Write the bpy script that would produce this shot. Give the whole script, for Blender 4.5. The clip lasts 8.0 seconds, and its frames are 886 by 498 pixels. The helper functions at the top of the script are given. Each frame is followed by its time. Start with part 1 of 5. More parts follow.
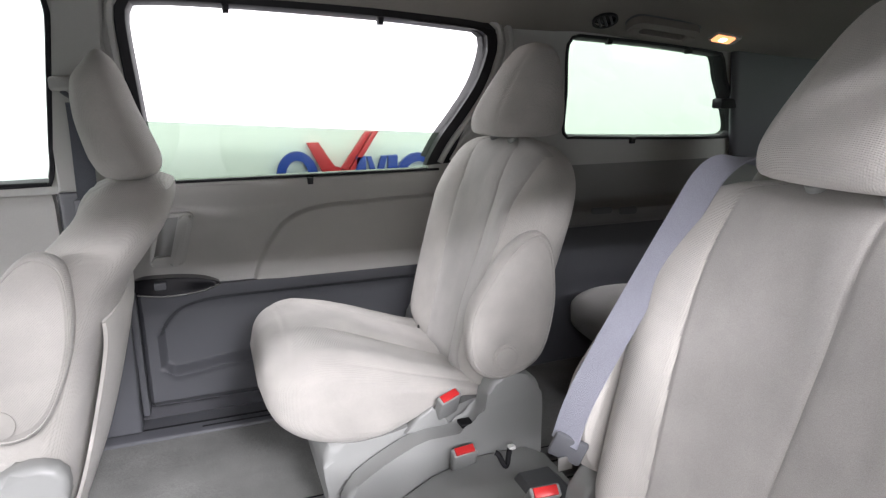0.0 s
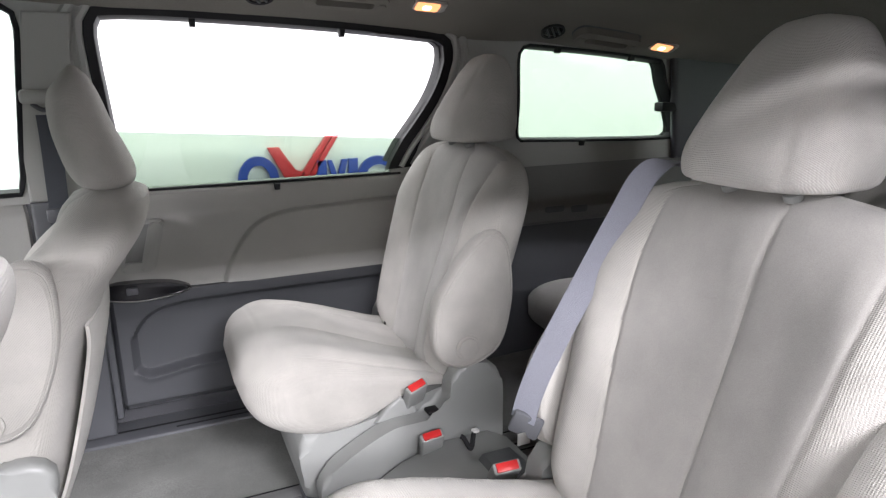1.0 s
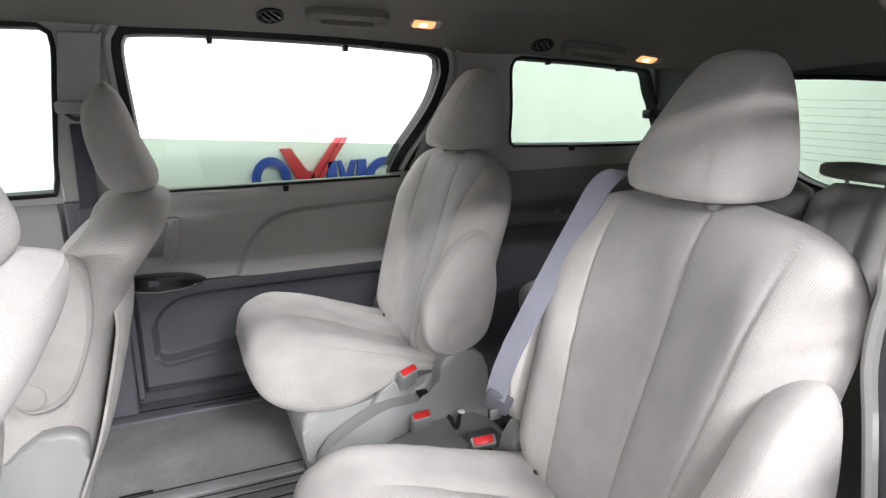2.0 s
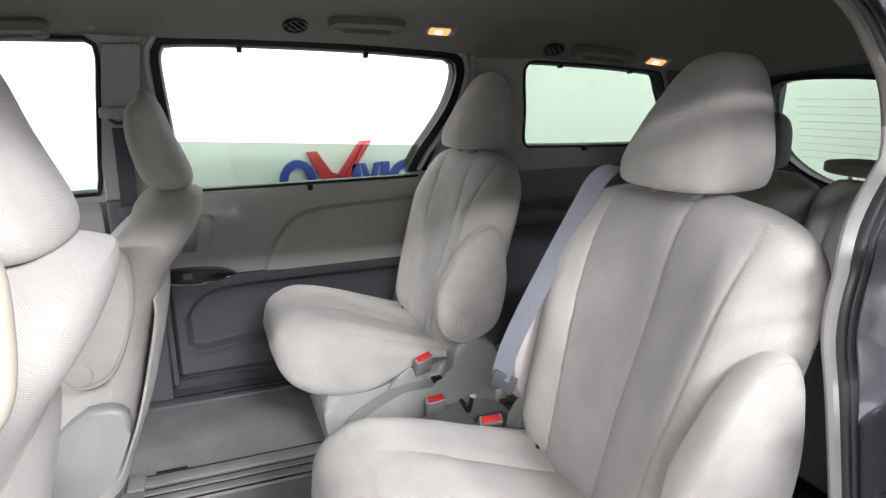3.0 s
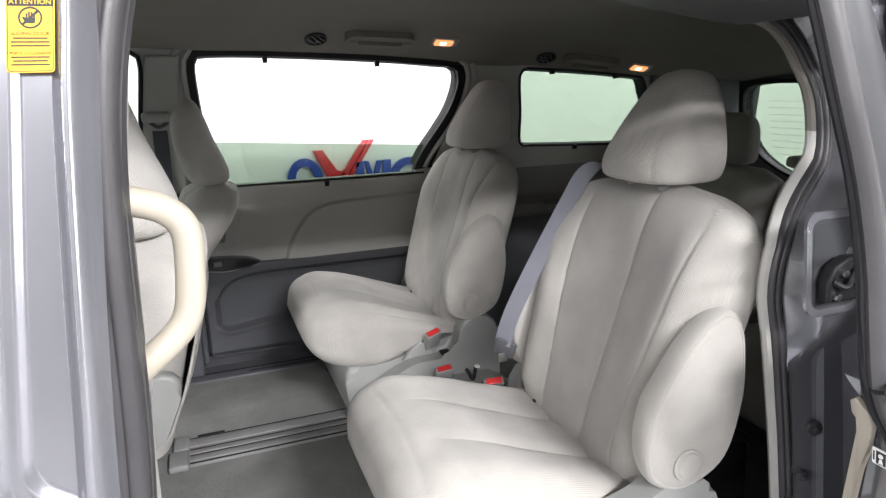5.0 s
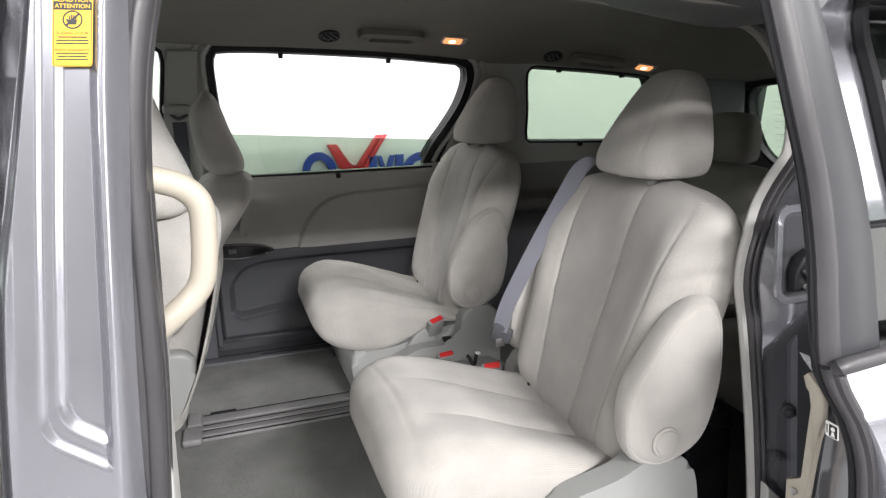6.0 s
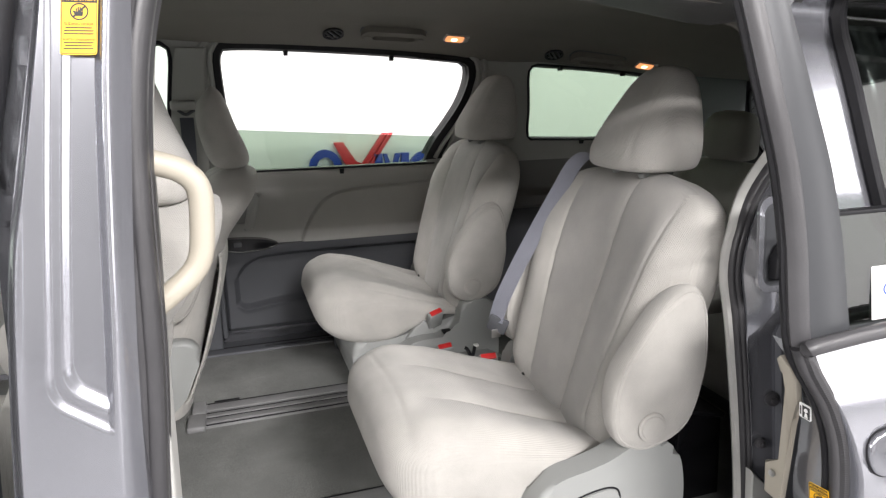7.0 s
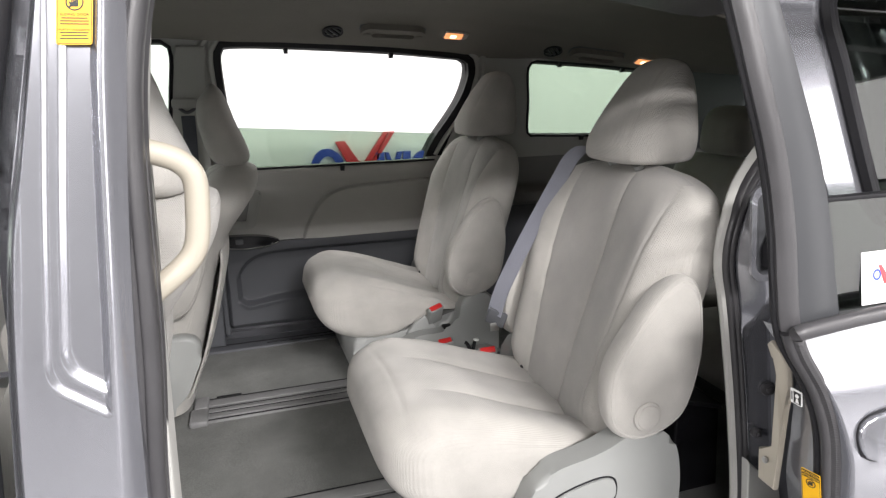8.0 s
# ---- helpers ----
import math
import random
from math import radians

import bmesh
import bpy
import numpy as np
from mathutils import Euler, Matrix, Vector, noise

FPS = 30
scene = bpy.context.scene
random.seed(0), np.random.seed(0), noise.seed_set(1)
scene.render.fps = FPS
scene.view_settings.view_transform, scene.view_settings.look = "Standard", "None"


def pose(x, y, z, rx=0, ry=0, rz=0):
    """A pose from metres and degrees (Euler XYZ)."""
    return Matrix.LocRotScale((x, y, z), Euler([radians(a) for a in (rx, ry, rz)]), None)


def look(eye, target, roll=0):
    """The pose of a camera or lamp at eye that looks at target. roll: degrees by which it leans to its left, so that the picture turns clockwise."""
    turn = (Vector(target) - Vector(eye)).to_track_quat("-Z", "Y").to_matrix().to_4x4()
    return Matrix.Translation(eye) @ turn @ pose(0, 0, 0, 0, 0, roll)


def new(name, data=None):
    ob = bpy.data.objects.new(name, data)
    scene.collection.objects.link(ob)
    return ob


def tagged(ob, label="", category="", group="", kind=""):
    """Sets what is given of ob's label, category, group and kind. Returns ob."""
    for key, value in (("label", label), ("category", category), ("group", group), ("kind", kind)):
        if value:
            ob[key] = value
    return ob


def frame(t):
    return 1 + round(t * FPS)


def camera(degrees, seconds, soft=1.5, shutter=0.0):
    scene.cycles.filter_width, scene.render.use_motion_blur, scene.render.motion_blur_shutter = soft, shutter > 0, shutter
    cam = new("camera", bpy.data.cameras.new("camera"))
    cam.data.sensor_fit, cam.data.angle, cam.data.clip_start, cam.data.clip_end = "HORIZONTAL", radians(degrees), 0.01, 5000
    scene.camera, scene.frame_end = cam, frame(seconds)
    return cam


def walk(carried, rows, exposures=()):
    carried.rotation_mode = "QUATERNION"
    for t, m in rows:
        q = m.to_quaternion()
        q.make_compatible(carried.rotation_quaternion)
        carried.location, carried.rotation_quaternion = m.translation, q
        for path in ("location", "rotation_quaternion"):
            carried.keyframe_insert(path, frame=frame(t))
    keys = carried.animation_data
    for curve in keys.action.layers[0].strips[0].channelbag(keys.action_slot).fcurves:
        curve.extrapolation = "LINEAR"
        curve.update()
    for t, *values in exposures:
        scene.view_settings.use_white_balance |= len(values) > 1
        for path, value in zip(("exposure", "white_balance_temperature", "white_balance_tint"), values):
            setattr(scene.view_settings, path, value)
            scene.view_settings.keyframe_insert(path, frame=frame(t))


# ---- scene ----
cam = camera(69.2, 8.0, soft=1.3)
PATH = [
    (0, (0.334, -0.008, 1.439), (0.997, 1.816, 0.955), -0.4),
    (0.5, (0.302, -0.039, 1.435), (1.038, 1.759, 0.96), -0.6),
    (1, (0.29, -0.099, 1.461), (1.068, 1.678, 0.977), -0.9),
    (2.5, (0.286, -0.335, 1.503), (0.982, 1.474, 1.011), -0.9),
    (3, (0.281, -0.381, 1.497), (0.941, 1.445, 1.02), -1.4),
    (3.5, (0.221, -0.426, 1.506), (0.89, 1.398, 1.032), -2.1),
    (4, (0.177, -0.467, 1.508), (0.872, 1.348, 1.036), -2.1),
    (5.5, (0.158, -0.65, 1.531), (0.817, 1.174, 1.04), -1.2),
    (6, (0.162, -0.685, 1.524), (0.796, 1.147, 1.031), -0.9),
    (6.5, (0.169, -0.716, 1.519), (0.789, 1.121, 1.029), -0.7),
    (7, (0.175, -0.737, 1.512), (0.784, 1.103, 1.021), -0.7),
    (7.5, (0.180, -0.739, 1.507), (0.787, 1.103, 1.011), -0.8),
    (8, (0.185, -0.757, 1.498), (0.782, 1.09, 1.008), -1.1),
]
walk(cam, [(t, look(eye, target, roll)) for t, eye, target, roll in PATH],
     exposures=[(0, 0.28, 6500, 17), (1, 0.22, 6500, 16), (2.5, -0.01, 6500, 15), (4, -0.19, 6550, 13), (5.5, -0.38, 6700, 13), (8, -0.48, 6800, 13)])

# ---------------------------------------------------------------- light
world = bpy.data.worlds.new("hall_air")
scene.world = world
world.use_nodes = True
world.node_tree.nodes["Background"].inputs["Color"].default_value = (0.9, 0.95, 1.0, 1)
world.node_tree.nodes["Background"].inputs["Strength"].default_value = 0.01


def area_lamp(name, eye, target, size_x, size_y, watts, colour):
    data = bpy.data.lights.new(name, "AREA")
    data.shape, data.size, data.size_y = "RECTANGLE", size_x, size_y
    data.energy, data.color = watts, colour
    ob = new(name, data)
    ob.matrix_world = look(eye, target)
    return ob


COOL = (0.97, 0.98, 1.0)
LAMPS = [  # eye, target, length, width, watts; all unseen, the last three are tall panels that stand on the floor
    ((1.65, -4.3, 4.1), (0.6, 0.6, 0.9), 1.4, 0.7, 480),
    ((0.0, -6.2, 4.3), (0.6, 1.0, 0.9), 7.0, 0.3, 800),
    # unseen lamp added to brighten the front seats through the windscreen
    ((-4.3, -1.7, 2.5), (0.2, 1.3, 0.95), 1.4, 0.5, 210),
    # two unseen lamps added to brighten the far wall behind the windows
    ((0.8, 2.9, 4.1), (0.8, 3.5, 1.2), 7.0, 0.6, 210),
    ((5.6, 2.0, 4.0), (5.6, 3.4, 1.2), 4.0, 0.6, 200),
    # unseen lamp added to whiten the open silver door
    ((4.4, -2.3, 3.7), (1.1, -0.1, 1.0), 1.8, 0.5, 210),
    # unseen panel added for the white reflection in door skin and post
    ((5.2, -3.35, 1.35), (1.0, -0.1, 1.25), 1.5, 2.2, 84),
    # two unseen panels added for bright streaks in the front pillar's paint
    ((-3.0, -6.0, 1.5), (0.0, 0.0, 1.4), 0.35, 2.6, 24),
    ((1.9, -6.6, 1.5), (0.0, 0.0, 1.4), 0.25, 2.6, 12),
]
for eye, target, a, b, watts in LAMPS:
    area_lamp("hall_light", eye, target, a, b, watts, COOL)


# ---------------------------------------------------------------- materials
def material(name, colour, rough=0.6, metal=0.0, vary=0.12, scale=9.0, grain=0.0, grain_scale=400.0,
             coat=0.0, sheen=0.0, ribs=0.0, rib_scale=120.0, specular=0.5):
    """Colour with broad stains and fine grain; grain and ribs give relief."""
    m = bpy.data.materials.new(name)
    m.use_nodes = True
    nt = m.node_tree
    n, l = nt.nodes, nt.links
    b = n["Principled BSDF"]
    b.inputs["Roughness"].default_value = rough
    b.inputs["Metallic"].default_value = metal
    b.inputs["Coat Weight"].default_value = coat
    b.inputs["Coat Roughness"].default_value = 0.06
    b.inputs["Sheen Weight"].default_value = sheen
    b.inputs["Sheen Roughness"].default_value = 0.6
    b.inputs["Specular IOR Level"].default_value = specular
    geo = n.new("ShaderNodeTexCoord")
    big = n.new("ShaderNodeTexNoise")
    big.inputs["Scale"].default_value, big.inputs["Detail"].default_value = scale, 4
    small = n.new("ShaderNodeTexNoise")
    small.inputs["Scale"].default_value, small.inputs["Detail"].default_value = grain_scale, 2
    l.new(geo.outputs["Object"], big.inputs["Vector"])
    l.new(geo.outputs["Object"], small.inputs["Vector"])
    ramp = n.new("ShaderNodeMapRange")
    ramp.inputs["From Min"].default_value, ramp.inputs["From Max"].default_value = 0.3, 0.7
    ramp.inputs["To Min"].default_value, ramp.inputs["To Max"].default_value = 1 - vary, 1 + vary * 0.6
    l.new(big.outputs["Fac"], ramp.inputs["Value"])
    fine = n.new("ShaderNodeMapRange")
    fine.inputs["From Min"].default_value, fine.inputs["From Max"].default_value = 0.3, 0.7
    fine.inputs["To Min"].default_value, fine.inputs["To Max"].default_value = 1 - grain * 0.5, 1 + grain * 0.5
    l.new(small.outputs["Fac"], fine.inputs["Value"])
    mul = n.new("ShaderNodeMath")
    mul.operation = "MULTIPLY"
    l.new(ramp.outputs["Result"], mul.inputs[0])
    l.new(fine.outputs["Result"], mul.inputs[1])
    tint = n.new("ShaderNodeVectorMath")
    tint.operation = "SCALE"
    tint.inputs[0].default_value = colour
    l.new(mul.outputs["Value"], tint.inputs["Scale"])
    l.new(tint.outputs["Vector"], b.inputs["Base Color"])
    rr = n.new("ShaderNodeMapRange")
    rr.inputs["To Min"].default_value, rr.inputs["To Max"].default_value = max(0.02, rough - 0.08), min(1, rough + 0.08)
    l.new(big.outputs["Fac"], rr.inputs["Value"])
    l.new(rr.outputs["Result"], b.inputs["Roughness"])
    height = small.outputs["Fac"]
    if grain or ribs:
        bump = n.new("ShaderNodeBump")
        bump.inputs["Strength"].default_value = min(1.0, grain * 1.6 + ribs)
        bump.inputs["Distance"].default_value = 0.0012
        if ribs:
            # two crossing sets of threads
            cut = n.new("ShaderNodeSeparateXYZ")
            l.new(geo.outputs["Object"], cut.inputs["Vector"])
            rise = n.new("ShaderNodeMath")
            l.new(cut.outputs["X"], rise.inputs[0])
            l.new(cut.outputs["Z"], rise.inputs[1])
            threads = []
            for op in ("ADD", "SUBTRACT"):
                way = n.new("ShaderNodeMath")
                way.operation = op
                l.new(rise.outputs["Value"], way.inputs[0])
                l.new(cut.outputs["Y"], way.inputs[1])
                turn = n.new("ShaderNodeMath")
                turn.operation = "MULTIPLY"
                turn.inputs[1].default_value = rib_scale
                l.new(way.outputs["Value"], turn.inputs[0])
                sine = n.new("ShaderNodeMath")
                sine.operation = "SINE"
                l.new(turn.outputs["Value"], sine.inputs[0])
                threads.append(sine)
            weave = n.new("ShaderNodeMath")
            weave.operation = "MULTIPLY"
            l.new(threads[0].outputs["Value"], weave.inputs[0])
            l.new(threads[1].outputs["Value"], weave.inputs[1])
            add = n.new("ShaderNodeMath")
            l.new(weave.outputs["Value"], add.inputs[0])
            l.new(small.outputs["Fac"], add.inputs[1])
            height = add.outputs["Value"]
        l.new(height, bump.inputs["Height"])
        l.new(bump.outputs["Normal"], b.inputs["Normal"])
    return m


def glass(name, tint, gloss=0.04):
    """A thin pane: tinted see-through, with more gloss at a slant."""
    m = bpy.data.materials.new(name)
    m.use_nodes = True
    n, l = m.node_tree.nodes, m.node_tree.links
    n.clear()
    out = n.new("ShaderNodeOutputMaterial")
    see = n.new("ShaderNodeBsdfTransparent")
    see.inputs["Color"].default_value = (*tint, 1)
    shine = n.new("ShaderNodeBsdfGlossy")
    shine.inputs["Roughness"].default_value = 0.02
    face = n.new("ShaderNodeLayerWeight")
    power = n.new("ShaderNodeMath")
    power.operation = "POWER"
    power.inputs[1].default_value = 5.0
    l.new(face.outputs["Facing"], power.inputs[0])
    scale = n.new("ShaderNodeMath")
    scale.operation = "MULTIPLY_ADD"
    scale.inputs[1].default_value, scale.inputs[2].default_value = 1 - gloss, gloss
    l.new(power.outputs["Value"], scale.inputs[0])
    mix = n.new("ShaderNodeMixShader")
    l.new(scale.outputs["Value"], mix.inputs["Fac"])
    l.new(see.outputs["BSDF"], mix.inputs[1])
    l.new(shine.outputs["BSDF"], mix.inputs[2])
    l.new(mix.outputs["Shader"], out.inputs["Surface"])
    return m


def glow(name, colour, strength):
    m = bpy.data.materials.new(name)
    m.use_nodes = True
    b = m.node_tree.nodes["Principled BSDF"]
    b.inputs["Base Color"].default_value = (*colour, 1)
    b.inputs["Emission Color"].default_value = (*colour, 1)
    b.inputs["Emission Strength"].default_value = strength
    return m


KNIT = material("seat_knit", (0.425, 0.41, 0.382), 0.9, vary=0.13, scale=11, grain=0.16, grain_scale=900, sheen=0.25, ribs=0.20, rib_scale=1000)
INSERT = material("seat_velour", (0.335, 0.322, 0.303), 0.92, vary=0.11, scale=13, grain=0.28, grain_scale=900, sheen=0.35)
TRIM = material("grey_trim_plastic", (0.37, 0.372, 0.355), 0.55, vary=0.05, scale=4, grain=0.10, grain_scale=1100)
TRIM_SOFT = material("soft_grey_trim", (0.415, 0.412, 0.393), 0.75, vary=0.06, scale=5, grain=0.12, grain_scale=900)
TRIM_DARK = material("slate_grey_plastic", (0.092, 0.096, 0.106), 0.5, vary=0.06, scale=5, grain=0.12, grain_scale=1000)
# the grey trim toned down: weak light at the rear put into the colour
TRIM_DIMMED = material("grey_trim_dimmed", (0.19, 0.192, 0.188), 0.6, vary=0.06, scale=5, grain=0.12, grain_scale=1000)
SHIELD = material("seat_shield_plastic", (0.28, 0.288, 0.280), 0.45, vary=0.05, scale=6, grain=0.06, grain_scale=1000)
CREAM = material("cream_plastic", (0.38, 0.348, 0.288), 0.45, vary=0.05, scale=8, grain=0.05, grain_scale=900)
HEADLINER = material("woven_headliner", (0.205, 0.193, 0.172), 0.95, vary=0.05, scale=6, grain=0.2, grain_scale=800)
CARPET = material("grey_carpet", (0.20, 0.204, 0.196), 0.98, vary=0.22, scale=7, grain=0.6, grain_scale=500)
RAIL = material("mid_grey_rail_plastic", (0.23, 0.23, 0.232), 0.55, vary=0.12, scale=9, grain=0.15, grain_scale=800)
RUBBER = material("black_rubber", (0.012, 0.012, 0.014), 0.55, specular=0.25, vary=0.2, scale=14, grain=0.1, grain_scale=600)
SEAL = material("charcoal_door_seal", (0.046, 0.045, 0.048), 0.42, vary=0.15, scale=12, grain=0.12, grain_scale=700)
BLACK = material("gloss_black", (0.010, 0.010, 0.012), 0.16, vary=0.1, scale=10, specular=0.3)
SILVER = material("silver_paint", (0.34, 0.346, 0.378), 0.19, metal=0.75, vary=0.04, scale=3, coat=0.7)
GUNMETAL = material("dark_film", (0.046, 0.048, 0.052), 0.42, metal=0.1, specular=0.35, vary=0.06, scale=5, grain=0.05, grain_scale=1200)
STEEL = material("bare_steel", (0.5, 0.5, 0.5), 0.3, metal=1.0, vary=0.12, scale=30, grain=0.1)
CHROME = material("chrome", (0.8, 0.8, 0.82), 0.08, metal=1.0, vary=0.03, scale=10)
WEB = material("lilac_grey_belt_web", (0.335, 0.345, 0.405), 0.75, vary=0.06, scale=12, grain=0.15, grain_scale=600, ribs=0.5, rib_scale=2200)
WEB_DARK = material("slate_belt_web", (0.10, 0.11, 0.13), 0.75, vary=0.08, scale=12, grain=0.15, grain_scale=600, ribs=0.5, rib_scale=2200)
RED = material("red_button", (0.62, 0.03, 0.03), 0.35, vary=0.06, scale=30)
# bench cloth set darker: the shade of the rear is put into the colour
BENCH_SHADED = material("third_row_cloth_shaded", (0.25, 0.243, 0.23), 0.95, vary=0.10, scale=7, grain=0.25, grain_scale=800, sheen=0.2)
HALL_WALL = material("white_hall_paint", (0.83, 0.84, 0.82), 0.8, vary=0.03, scale=1.2, grain=0.06, grain_scale=180)
HALL_GREY = material("grey_hall_paint", (0.22, 0.22, 0.225), 0.8, vary=0.05, scale=1.2, grain=0.06, grain_scale=180)
HALL_FLOOR = material("pale_hall_floor", (0.30, 0.30, 0.305), 0.3, vary=0.12, scale=1.5, grain=0.12, grain_scale=120)
SIGN_RED = material("red_sign_face", (0.58, 0.03, 0.04), 0.35, vary=0.08, scale=6)
SIGN_BLUE = material("blue_sign_face", (0.02, 0.06, 0.36), 0.35, vary=0.08, scale=6)
YELLOW = material("yellow_label", (0.85, 0.46, 0.01), 0.45, vary=0.05, scale=40)
PAPER = material("white_paper", (0.8, 0.8, 0.79), 0.7, vary=0.03, scale=20)
INK = material("black_ink", (0.02, 0.02, 0.02), 0.6, vary=0.05, scale=40)
PRIVACY = glass("privacy_glass", (0.55, 0.62, 0.555))
# copy of the same glass; the dim view behind is put into its tint
PRIVACY_DIMMED = glass("privacy_glass_dimmed", (0.30, 0.33, 0.305), 0.04)
CLEAR = glass("clear_glass", (0.86, 0.92, 0.88))
LAMP_GLOW = glow("warm_lens", (1.0, 0.42, 0.17), 1.35)
BULB_GLOW = glow("warm_bulb", (1.0, 0.62, 0.34), 6.0)


# ---------------------------------------------------------------- building tools
ORIGIN = {}
MID = 0.985  # the vehicle's centre line


def thing(name, at=(0, 0, 0), label="", category="", group="", kind=""):
    ob = new(name)
    ob.empty_display_size = 0.05
    ob.location = at
    ORIGIN[ob.name] = Vector(at)
    return tagged(ob, label, category, group, kind)


def finish(ob, sharp):
    for p in ob.data.polygons:
        p.use_smooth = True
    ob.data.set_sharp_from_angle(angle=radians(sharp))


def part(name, bm, mat, parent=None, label="", sharp=38, normals=True):
    """One mesh, built at its place in the world, under a thing or a part."""
    base = ORIGIN[parent.name] if parent else Vector()
    if normals:
        bmesh.ops.recalc_face_normals(bm, faces=bm.faces[:])
    bmesh.ops.translate(bm, verts=bm.verts[:], vec=-base)
    me = bpy.data.meshes.new(name)
    bm.to_mesh(me)
    bm.free()
    for m in (mat if isinstance(mat, (list, tuple)) else (mat,)):
        me.materials.append(m)
    ob = new(name, me)
    if parent:
        ob.parent = parent
    ORIGIN[ob.name] = base
    finish(ob, sharp)
    return tagged(ob, label)


def loft(rings, cap=True, closed=True, loop=False):
    bm = bmesh.new()
    rows = [[bm.verts.new(p) for p in ring] for ring in rings]
    n = len(rows[0])
    pairs = list(zip(rows, rows[1:])) + ([(rows[-1], rows[0])] if loop else [])
    for a, b in pairs:
        for i in range(n if closed else n - 1):
            j = (i + 1) % n
            bm.faces.new((a[i], a[j], b[j], b[i]))
    if cap and closed and not loop:
        bm.faces.new(rows[0][::-1])
        bm.faces.new(rows[-1])
    return bm


def curve_points(pts, n, closed=False):
    """n points on a Catmull-Rom curve through pts, evenly by knot."""
    pts = [Vector(p) for p in pts]
    k = len(pts)
    segs = k if closed else k - 1
    out = []
    for i in range(n):
        f = i / n * segs if closed else i / (n - 1) * segs
        s = min(int(f), segs - 1)
        u = f - s
        if closed:
            a, b, c, d = (pts[(s + o) % k] for o in (-1, 0, 1, 2))
        else:
            a, b, c, d = (pts[max(0, min(k - 1, s + o))] for o in (-1, 0, 1, 2))
        out.append(0.5 * ((2 * b) + (c - a) * u + (2 * a - 5 * b + 4 * c - d) * u * u + (3 * b - a - 3 * c + d) * u ** 3))
    return out


def even(pts, n, closed=True):
    """pts resampled to n points of even spacing."""
    pts = [Vector(p) for p in pts]
    ring = pts + [pts[0]] if closed else pts
    d = [0.0]
    for a, b in zip(ring, ring[1:]):
        d.append(d[-1] + (b - a).length)
    out, k = [], 0
    for i in range(n):
        want = d[-1] * (i / n if closed else i / (n - 1))
        while k < len(d) - 2 and d[k + 1] < want:
            k += 1
        f = (want - d[k]) / max(1e-9, d[k + 1] - d[k])
        out.append(ring[k].lerp(ring[k + 1], f))
    return out


def lerp_table(table, x):
    """Smooth reading of rows (x, a, b, ...)."""
    if x <= table[0][0]:
        return table[0][1:]
    for p, q in zip(table, table[1:]):
        if x <= q[0]:
            f = (x - p[0]) / (q[0] - p[0])
            return tuple(a + (b - a) * f for a, b in zip(p[1:], q[1:]))
    return table[-1][1:]


def smooth_table(table, x):
    """Catmull-Rom reading of rows (x, a, b, ...)."""
    k = len(table)
    x = min(max(x, table[0][0]), table[-1][0])
    s = max(i for i in range(k - 1) if table[i][0] <= x or i == 0)
    p1, p2 = table[s], table[s + 1]
    p0, p3 = table[max(0, s - 1)], table[min(k - 1, s + 2)]
    h = p2[0] - p1[0]
    u = (x - p1[0]) / h
    out = []
    for i in range(1, len(p1)):
        m1 = (p2[i] - p0[i]) / max(1e-6, p2[0] - p0[0]) * h
        m2 = (p3[i] - p1[i]) / max(1e-6, p3[0] - p1[0]) * h
        out.append((2 * u ** 3 - 3 * u * u + 1) * p1[i] + (u ** 3 - 2 * u * u + u) * m1
                   + (-2 * u ** 3 + 3 * u * u) * p2[i] + (u ** 3 - u * u) * m2)
    return out


def offset_loop(loop, d):
    """A flat closed loop (2D vectors) moved outward by d."""
    n = len(loop)
    area = sum(loop[i].x * loop[(i + 1) % n].y - loop[(i + 1) % n].x * loop[i].y for i in range(n))
    s = 1 if area > 0 else -1
    out = []
    for i in range(n):
        t = (loop[(i + 1) % n] - loop[i - 1]).normalized()
        out.append(loop[i] + Vector((t.y, -t.x)) * d * s)
    return out


def box(lo, hi, bevel=0.004, segments=2):
    bm = bmesh.new()
    bmesh.ops.create_cube(bm, size=1, matrix=Matrix.LocRotScale(
        (Vector(lo) + Vector(hi)) / 2, None, Vector(hi) - Vector(lo)))
    if bevel:
        bmesh.ops.bevel(bm, geom=bm.edges[:], offset=bevel, segments=segments, affect="EDGES", profile=0.5)
    return bm


def turned(bm, m):
    bmesh.ops.transform(bm, matrix=m, verts=bm.verts[:])
    return bm


def prism(outline, place, lo, hi, bevel=0.006, segments=3):
    """A flat outline (a, b) made solid: place(a, b, h) gives the world point, h from lo to hi."""
    bm = bmesh.new()
    top = [bm.verts.new(place(a, b, hi)) for a, b in outline]
    low = [bm.verts.new(place(a, b, lo)) for a, b in outline]
    n = len(top)
    bm.faces.new(top)
    bm.faces.new(low[::-1])
    for i in range(n):
        bm.faces.new((top[i], low[i], low[(i + 1) % n], top[(i + 1) % n]))
    if bevel:
        rim = [e for e in bm.edges if (e.verts[0] in top and e.verts[1] in top) or (e.verts[0] in low and e.verts[1] in low)]
        bmesh.ops.bevel(bm, geom=rim, offset=bevel, segments=segments, affect="EDGES", profile=0.5)
    return bm


